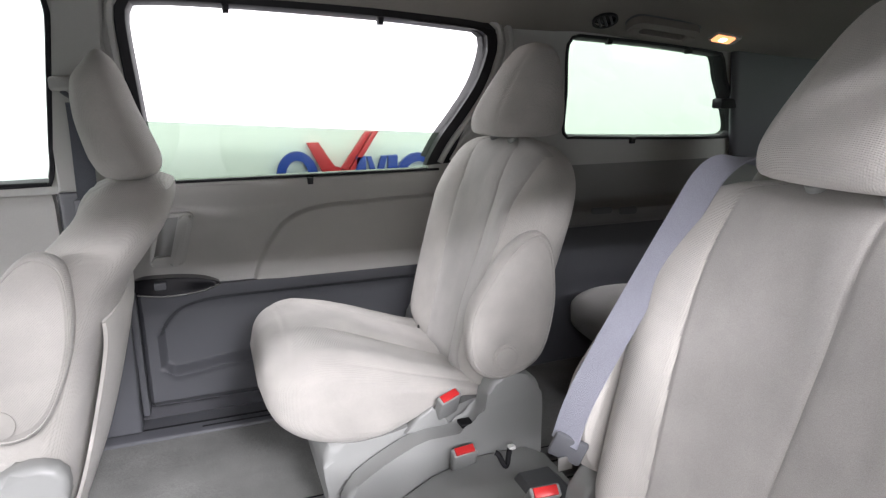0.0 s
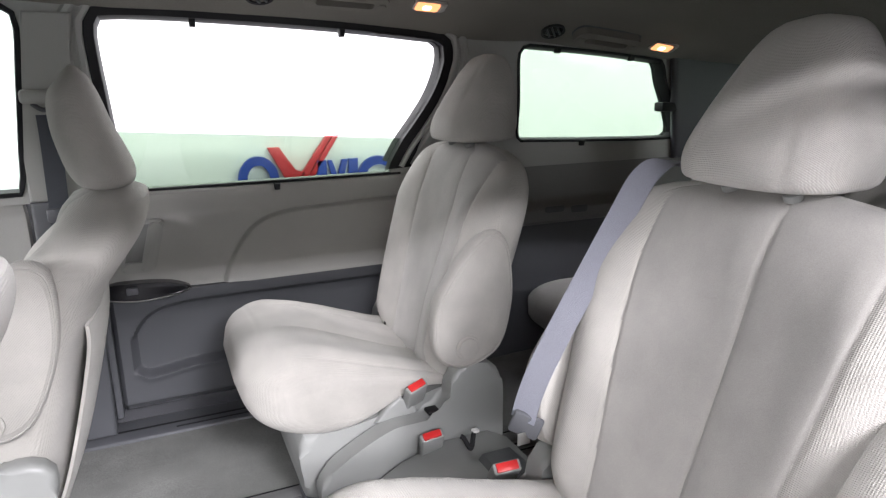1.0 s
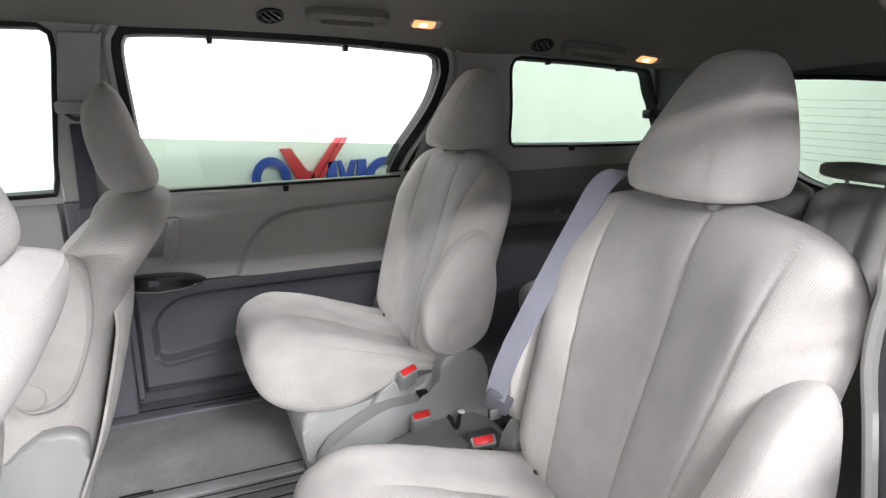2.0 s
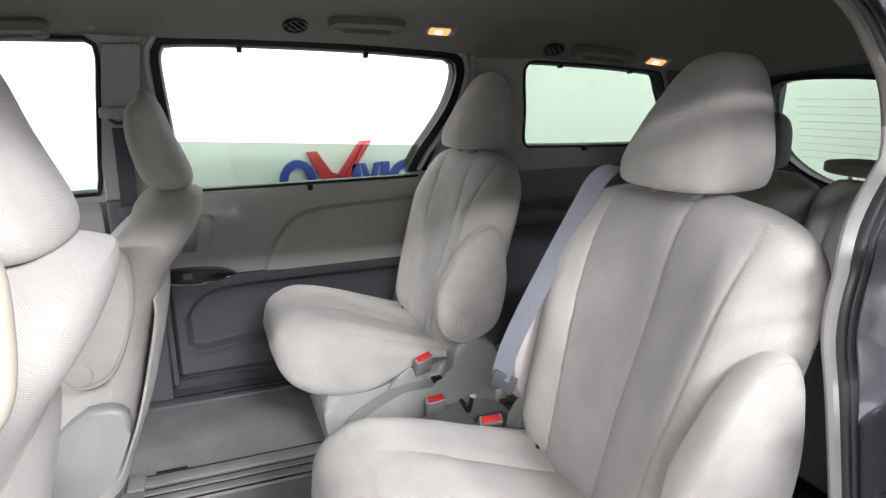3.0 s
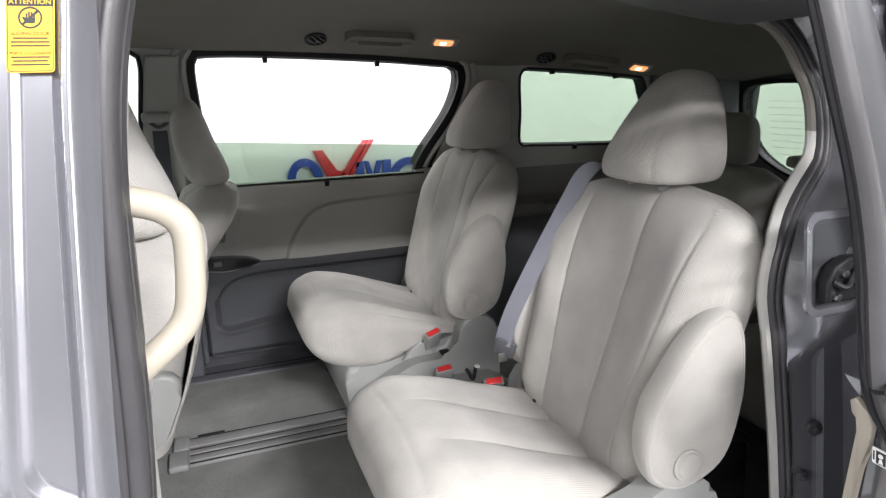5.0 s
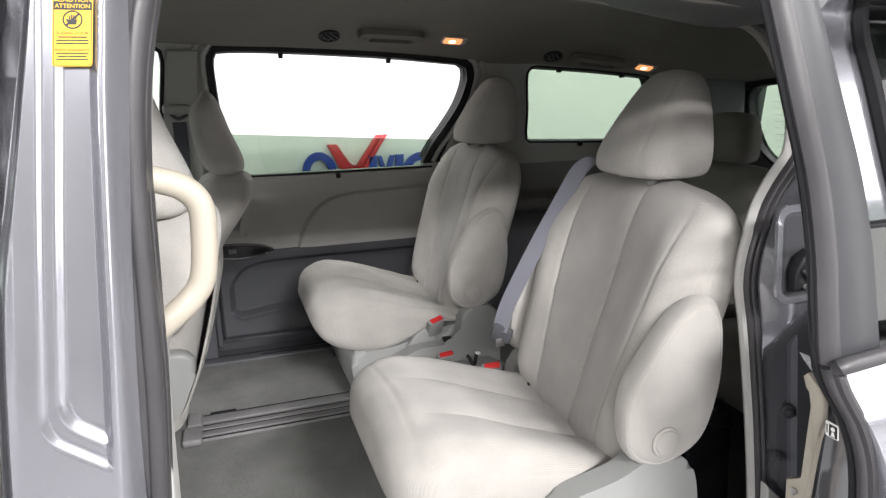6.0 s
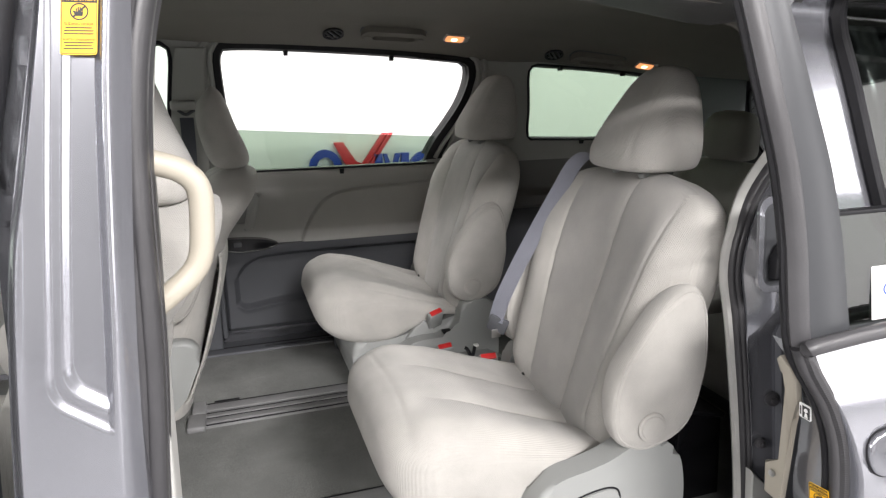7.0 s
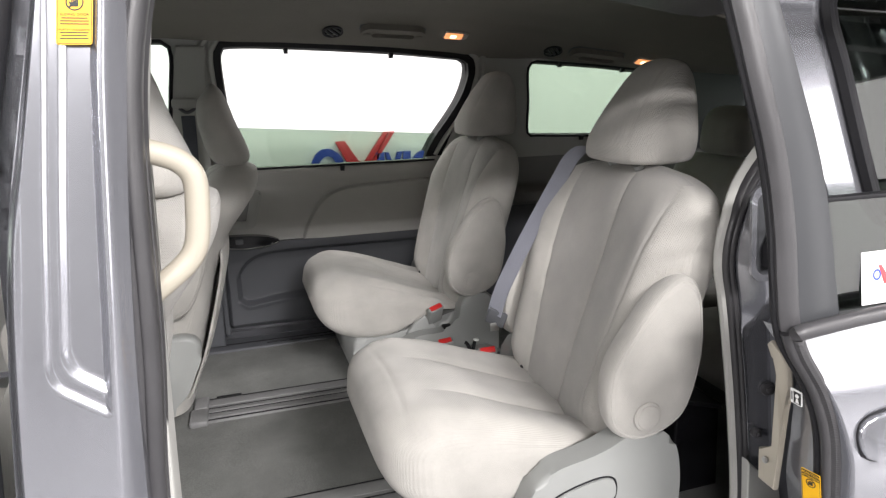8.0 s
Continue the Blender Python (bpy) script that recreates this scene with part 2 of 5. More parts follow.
def sheet(outer, holes, place, lo, hi):
    """A flat sheet with holes, made solid."""
    bm = bmesh.new()
    edges = []
    for loop in [outer] + holes:
        vs = [bm.verts.new((a, b, 0)) for a, b in loop]
        edges += [bm.edges.new((vs[i], vs[(i + 1) % len(vs)])) for i in range(len(vs))]
    bmesh.ops.triangle_fill(bm, use_beauty=True, use_dissolve=False, edges=edges, normal=(0, 0, 1))
    got = bmesh.ops.extrude_face_region(bm, geom=bm.faces[:])
    moved = {g for g in got["geom"] if isinstance(g, bmesh.types.BMVert)}
    for v in bm.verts:
        v.co = place(v.co.x, v.co.y, hi if v in moved else lo)
    return bm


def tube(pts, radius, n=40, sides=12, closed=False, squash=1.0, up=(0, 0, 1)):
    path = curve_points(pts, n, closed)
    rings = []
    for i, p in enumerate(path):
        a = path[i - 1] if (i or closed) else path[0]
        b = path[(i + 1) % n] if (i < n - 1 or closed) else path[-1]
        t = (b - a).normalized()
        s = t.cross(Vector(up))
        s = s.normalized() if s.length > 1e-4 else Vector((1, 0, 0))
        w = s.cross(t)
        r = radius(i / (n - 1)) if callable(radius) else radius
        rings.append([p + (s * math.cos(k * math.tau / sides) + w * math.sin(k * math.tau / sides) * squash) * r for k in range(sides)])
    return loft(rings, cap=not closed, loop=closed)


def disc(centre, normal, radius, depth, sides=32, bevel=0.003):
    bm = bmesh.new()
    bmesh.ops.create_cone(bm, cap_ends=True, segments=sides, radius1=radius, radius2=radius, depth=depth)
    if bevel:
        rim = [e for e in bm.edges if abs(e.verts[0].co.z - e.verts[1].co.z) < 1e-6]
        bmesh.ops.bevel(bm, geom=rim, offset=bevel, segments=2, affect="EDGES", profile=0.5)
    q = Vector(normal).to_track_quat("Z", "Y")
    return turned(bm, Matrix.LocRotScale(Vector(centre), q, None))


def grid_solid(fn, nu, nv, back):
    """A relief fn(u, v), u and v in 0..1, closed at the back by the shift back."""
    bm = bmesh.new()
    f = [[bm.verts.new(fn(i / nu, j / nv)) for j in range(nv + 1)] for i in range(nu + 1)]
    b = [[bm.verts.new(f[i][j].co + Vector(back)) for j in (0, nv)] for i in range(nu + 1)]
    c = [[bm.verts.new(f[i][j].co + Vector(back)) for j in range(1, nv)] for i in (0, nu)]
    for i in range(nu):
        for j in range(nv):
            bm.faces.new((f[i][j], f[i + 1][j], f[i + 1][j + 1], f[i][j + 1]))
        bm.faces.new((f[i][0], f[i + 1][0], b[i + 1][0], b[i][0]))
        bm.faces.new((f[i][nv], f[i + 1][nv], b[i + 1][1], b[i][1]))
    for k, i in enumerate((0, nu)):
        col = [b[i][0]] + c[k] + [b[i][1]]
        for j in range(nv):
            bm.faces.new((f[i][j], f[i][j + 1], col[j + 1], col[j]))
    return bm


def step(x, edge, soft):
    """0 below the edge, 1 above it, smooth over soft."""
    t = min(1.0, max(0.0, (x - edge) / soft + 0.5))
    return t * t * (3 - 2 * t)


def hump(x, at, wide):
    return math.exp(-((x - at) / wide) ** 2)


def rounded(lo_x, lo_z, hi_x, hi_z, r, n=6):
    pts = []
    for cx, cz, a0 in ((hi_x - r, hi_z - r, 0), (lo_x + r, hi_z - r, 90), (lo_x + r, lo_z + r, 180), (hi_x - r, lo_z + r, 270)):
        for k in range(n + 1):
            a = radians(a0 + 90 * k / n)
            pts.append((cx + r * math.cos(a), cz + r * math.sin(a)))
    return pts


def text_part(name, words, height, m, mat, parent):
    """Built-in lettering turned into a mesh, lying in the plane of m."""
    cu = bpy.data.curves.new(name, "FONT")
    cu.body, cu.size, cu.extrude, cu.align_x = words, height, 0.0002, "CENTER"
    tmp = bpy.data.objects.new(name, cu)
    me = bpy.data.meshes.new_from_object(tmp)
    bpy.data.objects.remove(tmp)
    me.transform(Matrix.Translation(-ORIGIN[parent.name]) @ m)
    me.materials.append(mat)
    ob = new(name, me)
    ob.parent = parent
    return ob


# ---------------------------------------------------------------- the hall round the vehicle
def hall():
    x0, x1, y0, y1, z1 = -7.0, 9.0, -8.0, 3.82, 4.6
    tagged(part("ground", box((x0 - 0.2, y0 - 0.2, -0.2), (x1 + 0.2, y1 + 0.2, 0), 0), HALL_FLOOR),
           "smooth pale grey floor of the showroom hall", "floor", kind="structure")
    for name, lo, hi in (("wall_north", (x0, y1, 0), (x1, y1 + 0.2, z1)), ("wall_south", (x0, y0 - 0.2, 0), (x1, y0, z1)),
                         ("wall_west", (x0 - 0.2, y0, 0), (x0, y1, z1)), ("wall_east", (x1, y0, 0), (x1 + 0.2, y1, z1))):
        tagged(part(name, box(lo, hi, 0), HALL_WALL if name in ("wall_north", "wall_south") else HALL_GREY), "plain painted wall of the showroom hall", "wall", kind="structure")
    tagged(part("ceiling", box((x0, y0, z1), (x1, y1, z1 + 0.2), 0), HALL_GREY), "plain grey hall ceiling over the vehicle", "ceiling", kind="structure")


hall()


def y_far(z):
    """The plane of the far side's glass, leaning in above the belt line."""
    return 1.82 + (1.625 - z) * 0.148 if z > 1.2 else 1.883


def far(a, b, h):
    return Vector((a, y_far(b) - h, b))


def near(a, b, h):
    return Vector((a, 2 * MID - y_far(b) + h, b))


def roof_z(x, y):
    u = x - 0.57
    drop = -0.03 * u - 0.05 * u * u if u > 0 else -0.012 * u - 0.05 * u * u
    d = abs(y - MID)
    edge = lerp_table(((-1.3, 1.60), (-0.6, 1.645), (-0.4, 1.674), (0.0, 1.676), (0.2, 1.664), (0.41, 1.662), (0.8, 1.644), (1.06, 1.624), (1.2, 1.606), (1.35, 1.602), (1.45, 1.604), (1.7, 1.580), (1.9, 1.562), (2.2, 1.537), (2.66, 1.510)), x)[0]
    return max(edge + 0.05 * (1 - (d / 0.84) ** 2), drop + lerp_table(((0, 1.785), (0.35, 1.775), (0.55, 1.755), (0.66, 1.725), (0.72, 1.698), (0.78, 1.665), (0.84, 1.625)), d)[0])


DOOR_GLASS = even(curve_points([(0.2, 1.206), (0.195, 1.3), (0.187, 1.45), (0.180, 1.58), (0.184, 1.632), (0.21, 1.648), (0.41, 1.647), (0.8, 1.629), (1.06, 1.608),
                                (1.118, 1.601), (1.135, 1.575), (1.128, 1.52), (1.1, 1.447), (1.05, 1.37), (1.0, 1.302), (0.965, 1.24),
                                (0.948, 1.202), (0.92, 1.194), (0.6, 1.2), (0.3, 1.21)], 200, True), 110)
DOOR_GLASS = [Vector((p.x, p.y)) for p in (Vector((q[0], q[1])) for q in DOOR_GLASS)]


def flat(pts, n, dense=160):
    return [Vector((p.x, p.y)) for p in even(curve_points([(a, b, 0) for a, b in pts], dense, True), n)]


QUARTER_GLASS = flat([(1.432, 1.30), (1.425, 1.42), (1.412, 1.55), (1.425, 1.583), (1.47, 1.585), (1.75, 1.566), (1.96, 1.545), (2.0, 1.535),
                      (2.03, 1.47), (2.07, 1.40), (2.115, 1.31), (2.11, 1.278), (2.06, 1.272), (1.8, 1.278), (1.48, 1.29)], 90)
FRONT_GLASS = flat([(-0.05, 1.23), (-0.035, 1.33), (-0.012, 1.5), (0.004, 1.62), (-0.006, 1.655), (-0.05, 1.662), (-0.4, 1.66), (-0.62, 1.62), (-0.9, 1.45),
                    (-1.05, 1.25), (-1.0, 1.215), (-0.6, 1.215), (-0.09, 1.22)], 90)


def ring_sweep(loop, profile, place):
    """A moulding round a flat loop; profile rows are (outward, inward from the pane)."""
    return loft([[place(p.x, p.y, h) for p in offset_loop(loop, d)] for d, h in profile], cap=False, loop=True)


def open_sweep(loop, profile, place, floor_z):
    """The same moulding, left open below floor_z."""
    n = len(loop)
    k = next(i for i in range(n) if loop[i].y < floor_z and loop[(i + 1) % n].y >= floor_z)
    outs = [(offset_loop(loop, d), h) for d, h in profile]
    order = [(k + 1 + i) % n for i in range(n)]
    order = [i for i in order if loop[i].y >= floor_z]
    return loft([[place(o[i].x, o[i].y, h) for o, h in outs] for i in order])


# floor ------------------------------------------------------------
def cabin_floor():
    floor = thing("floor", (0.6, MID, 0.44), "worn grey carpet floor of the cabin with long seat rails", "floor", kind="structure")

    def top(u, v):
        x, y = -1.25 + 3.95 * u, 0.17 + 1.68 * v
        z = 0.478 + 0.0025 * noise.noise(Vector((x * 5, y * 5, 0))) + 0.02 * step(x, 1.3, 0.3)
        return Vector((x, y, z))
    part("carpet", grid_solid(top, 120, 60, (0, 0, -0.05)), CARPET, floor)
    for y0, y1 in ((1.225, 1.385), (0.585, 0.745)):
        rail = part("seat_rail", box((-0.012, y0, 0.47), (1.25, y1, 0.486), 0.006), RAIL, floor, "slate-grey plastic rail cover sunk in the carpet")
        for k, w in ((0.09, 0.030), (0.34, 0.020), (0.62, 0.042)):
            y = y0 + (y1 - y0) * k
            part("rail_ridge", box((0.03, y, 0.484), (1.24, y + w, 0.4895), 0.0025), RAIL, rail)
        for y in (y0 + 0.004, y0 + 0.0475, y0 + 0.082, y1 - 0.010):
            part("rail_slot", box((0.03, y, 0.4845), (1.24, y + 0.004, 0.4875), 0), RUBBER, rail)
        part("rail_end", box((-0.022, y0 - 0.02, 0.476), (0.035, y0 + 0.075, 0.498), 0.008, 3), RAIL, rail, "rounded grey end cap")
        part("rail_end", box((-0.012, y0 + 0.078, 0.476), (0.035, y1 + 0.004, 0.496), 0.008, 3), RAIL, rail, "rounded grey end cap")
        part("rail_clip", box((0.058, y1 - 0.002, 0.486), (0.139, y1 + 0.006, 0.489), 0.001), RUBBER, rail, "black rubber clip")
    sill = part("door_sill", box((-0.05, 1.80, 0.44), (1.25, 1.93, 0.488), 0.008, 3), TRIM_DARK, floor, "slate-grey plastic step plate")
    part("sill_slot", box((0.03, 1.853, 0.4865), (1.2, 1.859, 0.4905), 0), RUBBER, sill)
    part("sill_slot", box((0.25, 1.823, 0.4865), (1.2, 1.827, 0.4905), 0), RUBBER, sill)
    part("sill_bolt", disc((0.035, 1.885, 0.489), (0, 0, 1), 0.006, 0.006, 16, 0.001), RUBBER, sill)
    sill = part("door_sill", box((-0.05, -0.02, 0.40), (1.25, 0.18, 0.482), 0.01, 3), TRIM_DARK, floor, "slate-grey plastic step plate")


cabin_floor()


# roof -------------------------------------------------------------
def headliner():
    def under(u, v):
        x, y = -1.3 + 3.95 * u, MID - 0.835 + 1.67 * v
        return Vector((x, y, roof_z(x, y)))
    tagged(part("ceiling", grid_solid(under, 70, 60, (0, 0, 0.045)), HEADLINER), "warm grey woven headliner of the cabin", "headliner", kind="structure")

    def over(u, v):
        x, y = -1.3 + 4.0 * u, MID - 0.9 + 1.8 * v
        return Vector((x, y, roof_z(x, MID + (y - MID) * 0.93) + 0.055))
    tagged(part("roof", grid_solid(over, 40, 40, (0, 0, 0.02)), SILVER), "silver painted steel roof of the vehicle", "roof", kind="structure")


headliner()


# far side ---------------------------------------------------------
def far_side():
    upper = thing("wall_far", (0.6, 1.9, 1.2), "light grey moulded pillar and roof rail trim", "trim", kind="structure")
    outer = [(-1.3, 1.185), (2.5, 1.185), (2.5, 1.56), (1.9, 1.625), (1.2, 1.67), (0.2, 1.70), (-0.6, 1.70), (-1.3, 1.62)]
    holes = [offset_loop(DOOR_GLASS, 0.012), offset_loop(QUARTER_GLASS, 0.006), offset_loop(FRONT_GLASS, 0.006)]
    part("upper_trim", sheet(outer, holes, far, -0.03, 0.028), TRIM, upper)
    # pillar covers
    part("pillar_cover", prism([(-0.028, 1.19), (-0.022, 1.30), (0.022, 1.60), (0.03, 1.655), (0.135, 1.655), (0.118, 1.56), (0.108, 1.40), (0.112, 1.19)], far, 0.02, 0.05, 0.008), TRIM, upper)
    part("pillar_base", prism([(-0.03, 0.49), (-0.03, 1.19), (0.108, 1.19), (0.095, 0.8), (0.09, 0.49)], far, -0.02, 0.045, 0.01), TRIM_DARK, upper)
    # mouldings round the windows
    for loop, wide in ((FRONT_GLASS, 0.014), (QUARTER_GLASS, 0.012)):
        part("window_seal", ring_sweep(loop, ((0, -0.03), (0, 0.02), (0.004, 0.032), (wide, 0.034), (wide + 0.004, 0.02), (wide, -0.03)), far), RUBBER, upper)
    # rear quarter below the belt line
    low = thing("wall_far_quarter", (1.9, 1.9, 0.5), "slate quarter panel, its grey top and ledge darkened for the unlit rear", "trim", kind="structure")

    def relief(u, v):
        x, z = 1.13 + 1.5 * u, 0.47 + 0.72 * v
        h = 0.01 + 0.055 * step(z, 0.985, 0.02) * (1 - step(z, 1.055, 0.04)) + 0.012 * step(z, 1.05, 0.05)
        return Vector((x, 1.875 - h, z))
    body = grid_solid(relief, 30, 90, (0, 0.03, 0))
    for f in body.faces:
        # upper part in the dimmed grey, its lack of light put into the colour
        f.material_index = 0 if f.calc_center_median().z > 0.975 else 1
    part("quarter_panel", body, (TRIM_DIMMED, TRIM_DARK), low)
    part("ledge_cup", prism(rounded(1.52, 1.028, 1.60, 1.05, 0.008), lambda a, b, h: Vector((a, 1.806 - h, b)), 0, 0.004, 0.001), TRIM_DARK, low)
    part("ledge_cup", prism(rounded(1.63, 1.02, 1.70, 1.045, 0.008), lambda a, b, h: Vector((a, 1.806 - h, b)), 0, 0.004, 0.001), TRIM_DARK, low)
    # body outside
    skin = [(-1.3, 0.35), (2.75, 0.35), (2.75, 1.5), (2.4, 1.62), (1.2, 1.70), (-0.6, 1.72), (-1.3, 1.6)]
    tagged(part("body_side", sheet(skin, [offset_loop(g, 0.045) for g in (DOOR_GLASS, QUARTER_GLASS, FRONT_GLASS)],
           lambda a, b, h: far(a, b, h) + Vector((0, 0.085 if b < 1.2 else 0.03, 0)), -0.02, 0.0), SILVER), "silver painted outer side of the vehicle", "body panel", kind="structure")


far_side()


def clip(name, parent, x, z, up):
    bm = prism([(-0.009, 0), (0.009, 0), (0.007, 0.02), (-0.007, 0.02)], lambda a, b, h: far(x + a, z + (b if up else -b), h), 0.02, 0.044, 0.003, 2)
    return part(name, bm, RUBBER, parent)


def far_windows():
    w = thing("window_1", (0.65, 1.85, 1.2), "sliding door window with its tinted glass wound half down", "window", kind="structure")
    part("window_seal", open_sweep(DOOR_GLASS, ((0, -0.05), (0, 0.018), (0.004, 0.03), (0.026, 0.036), (0.032, 0.03), (0.03, -0.05)), far, 1.218), RUBBER, w)
    part("frame_lip", open_sweep(DOOR_GLASS, ((0.028, 0.01), (0.028, 0.034), (0.033, 0.042), (0.042, 0.044), (0.048, 0.038), (0.05, 0.0)), far, 1.218), TRIM, w, "grey moulded lip round the opening")
    part("frame_lip", open_sweep(DOOR_GLASS, ((0.058, 0.01), (0.060, 0.034), (0.066, 0.040), (0.078, 0.038), (0.088, 0.026)), far, 1.25), TRIM, w, "grey moulded lip round the opening")
    rear = [p for p in DOOR_GLASS if p.x > 0.9 and p.y > 1.2]
    rear.sort(key=lambda p: p.y)
    band = [(p.x, p.y) for p in rear] + [(q.x, q.y) for q in reversed([p + Vector((0.03 + 0.055 * max(0, (1.5 - p.y) / 0.3), 0.004)) for p in rear])]
    part("rear_frame", prism(band, far, 0.0, 0.036, 0.004), RUBBER, w, "black curved rear frame")
    edge = [(x, 1.361 - 0.0655 * (x - 0.215)) for x in (0.17, 0.4, 0.6, 0.8, 1.06)]
    pane = [(0.17, 1.188)] + edge + [(0.98, 1.188)]
    ob = part("pane", prism(pane, far, -0.002, 0.002, 0), PRIVACY, w, "green-tinted privacy glass, half lowered")
    ob.visible_shadow = False
    for x, z in ((0.409, 1.648), (0.809, 1.630)):
        clip("blind_hook", w, x, z, False)
    clip("blind_hook", w, 0.605, 1.196, False)
    part("belt_seal", box((0.2, 1.852, 1.196), (1.0, 1.872, 1.204), 0.002), RUBBER, w)
    w = thing("window_2", (1.75, 1.85, 1.3), "fixed rear quarter window of green-tinted privacy glass", "window", kind="structure")
    ob = part("pane", prism([(p.x, p.y) for p in offset_loop(QUARTER_GLASS, 0.004)], far, -0.012, -0.008, 0), PRIVACY, w)
    ob.visible_shadow = False
    for x, z in ((1.548, 1.590), (1.86, 1.566)):
        clip("blind_hook", w, x, z, False)
    clip("blind_hook", w, 1.69, 1.275, False)
    part("latch", box((2.02, 1.80, 1.365), (2.10, 1.85, 1.40), 0.008), RUBBER, w, "black plastic window latch")
    w = thing("window_3", (-0.5, 1.85, 1.2), "clear front passenger window beside the front seat", "window", kind="structure")
    ob = part("pane", prism([(p.x, p.y) for p in offset_loop(FRONT_GLASS, 0.004)], far, -0.012, -0.008, 0), CLEAR, w)
    ob.visible_shadow = False


far_windows()


def far_door():
    door = thing("door_1", (0.6, 1.92, 0.52), "closed sliding door with light and slate grey trim", "door", kind="structure")
    arc = [(0.43, 0.90), (0.452, 0.95), (0.485, 1.01), (0.535, 1.066), (0.61, 1.098), (0.75, 1.109), (1.03, 1.117), (1.20, 1.12)]

    def arc_z(x):
        return smooth_table(arc, x)[0] if x > 0.43 else 0.0

    def upper(u, v):
        x, z = 0.112 + 1.03 * u, 0.905 + 0.297 * v
        h = 0.012 + 0.040 * step(z, 1.15, 0.09) - 0.03 * step(z, 1.198, 0.010)
        if x > 0.43:
            edge = arc_z(x) - z
            gap = edge / math.sqrt(1 + ((arc_z(x + 0.004) - arc_z(x)) / 0.004) ** 2)
            h += 0.013 * step(gap, 0.0, 0.014) + 0.012 * step(gap, 0.05, 0.10)
            h -= 0.003 * hump(gap, -0.004, 0.006)
        h -= 0.022 * hump(x, 0.30, 0.14) * hump(z, 1.08, 0.07)
        h += 0.018 * (1 - step(z, 0.93, 0.05)) * step(x, 0.3, 0.2)
        return Vector((x, 1.905 - h, z))
    part("upper_panel", grid_solid(upper, 300, 110, (0, 0.03, 0)), TRIM_SOFT, door, "soft light grey upper panel with a raised arm rest")

    def lower(u, v):
        x, z = 0.112 + 1.03 * u, 0.538 + 0.365 * v
        h = 0.018 + 0.02 * step(z, 0.86, 0.09)
        roof = 0.857 - 0.095 * math.exp(-max(0.0, x - 0.165) / 0.045)
        foot = 0.640 + 0.022 * step(x, 0.26, 0.22) + 0.02 * hump(x, 0.165, 0.018)
        pocket = step(x, 0.163, 0.016) * step(z, foot, 0.018) * (1 - step(z, roof, 0.022)) * (1 - step(x, 0.95, 0.1))
        h -= 0.034 * pocket
        h += 0.006 * hump(z, foot - 0.010, 0.010) * step(x, 0.165, 0.03)
        h -= 0.02 * (1 - step(z, 0.55, 0.02)) + 0.02 * (1 - step(x, 0.118, 0.014))
        return Vector((x, 1.90 - h, z))
    part("lower_panel", grid_solid(lower, 150, 80, (0, 0.04, 0)), TRIM_DARK, door, "slate grey lower panel with a sunken map pocket")
    part("door_edge", box((0.092, 1.878, 0.52), (0.112, 1.93, 1.19), 0.006), TRIM_DARK, door)
    # pull handle in its well
    tilt = lambda y: (lambda a, b, h: Vector((a + 0.27 * (b - 0.965), y - h, b)))
    rim = rounded(0.152, 0.960, 0.248, 1.110, 0.022)
    grip = part("pull_handle", sheet(rim, [rounded(0.162, 0.972, 0.238, 1.100, 0.016)], tilt(1.905), 0.0, 0.026), TRIM, door, "light grey pull handle set in a well")
    # well floor in the dimmed trim, darker than its rim
    part("handle_well", prism(rounded(0.160, 0.970, 0.240, 1.102, 0.014), tilt(1.892), 0.0, 0.004, 0.001), TRIM_DIMMED, grip)
    part("handle_bar", prism(rounded(0.206, 0.966, 0.242, 1.105, 0.010), tilt(1.888), 0.0, 0.024, 0.008), TRIM, grip)
    part("handle_cup", prism(rounded(0.158, 0.966, 0.236, 0.992, 0.010), tilt(1.890), 0.0, 0.020, 0.006), TRIM, grip)
    # switch bezel
    out = [(0.118, 0.900), (0.118, 0.934), (0.20, 0.937), (0.285, 0.928), (0.332, 0.912), (0.335, 0.904), (0.30, 0.893), (0.2, 0.886)]
    bezel = part("switch_panel", prism([(p.x, p.y) for p in flat(out, 40)], lambda a, b, h: Vector((a, 1.895 - h - 0.10 * (0.935 - b), b)), 0.0, 0.042, 0.005), BLACK, door, "gloss black window switch panel with a chrome rim")
    part("window_switch", box((0.165, 1.838, 0.908), (0.195, 1.85, 0.928), 0.003), TRIM_DARK, bezel)
    part("chrome_rim", tube([(0.12, 1.845, 0.897), (0.2, 1.8425, 0.887), (0.29, 1.845, 0.893), (0.333, 1.848, 0.906)], 0.0022, 30, 6), CHROME, bezel)
    return door


far_door()


def far_front_door():
    door = thing("door_2", (-0.5, 1.9, 0.5), "closed front passenger door with light grey trim", "door", kind="structure")

    def relief(u, v):
        x, z = -1.25 + 1.20 * u, 0.5 + 0.715 * v
        h = 0.02 + 0.02 * step(z, 1.17, 0.04) - 0.03 * step(z, 1.205, 0.012) + 0.03 * (1 - step(z, 0.98, 0.05))
        return Vector((x, 1.905 - h, z))
    part("door_panel", grid_solid(relief, 60, 60, (0, 0.04, 0)), TRIM_SOFT, door)
    part("belt_seal", box((-1.0, 1.846, 1.208), (-0.05, 1.872, 1.218), 0.003), RUBBER, door)


far_front_door()


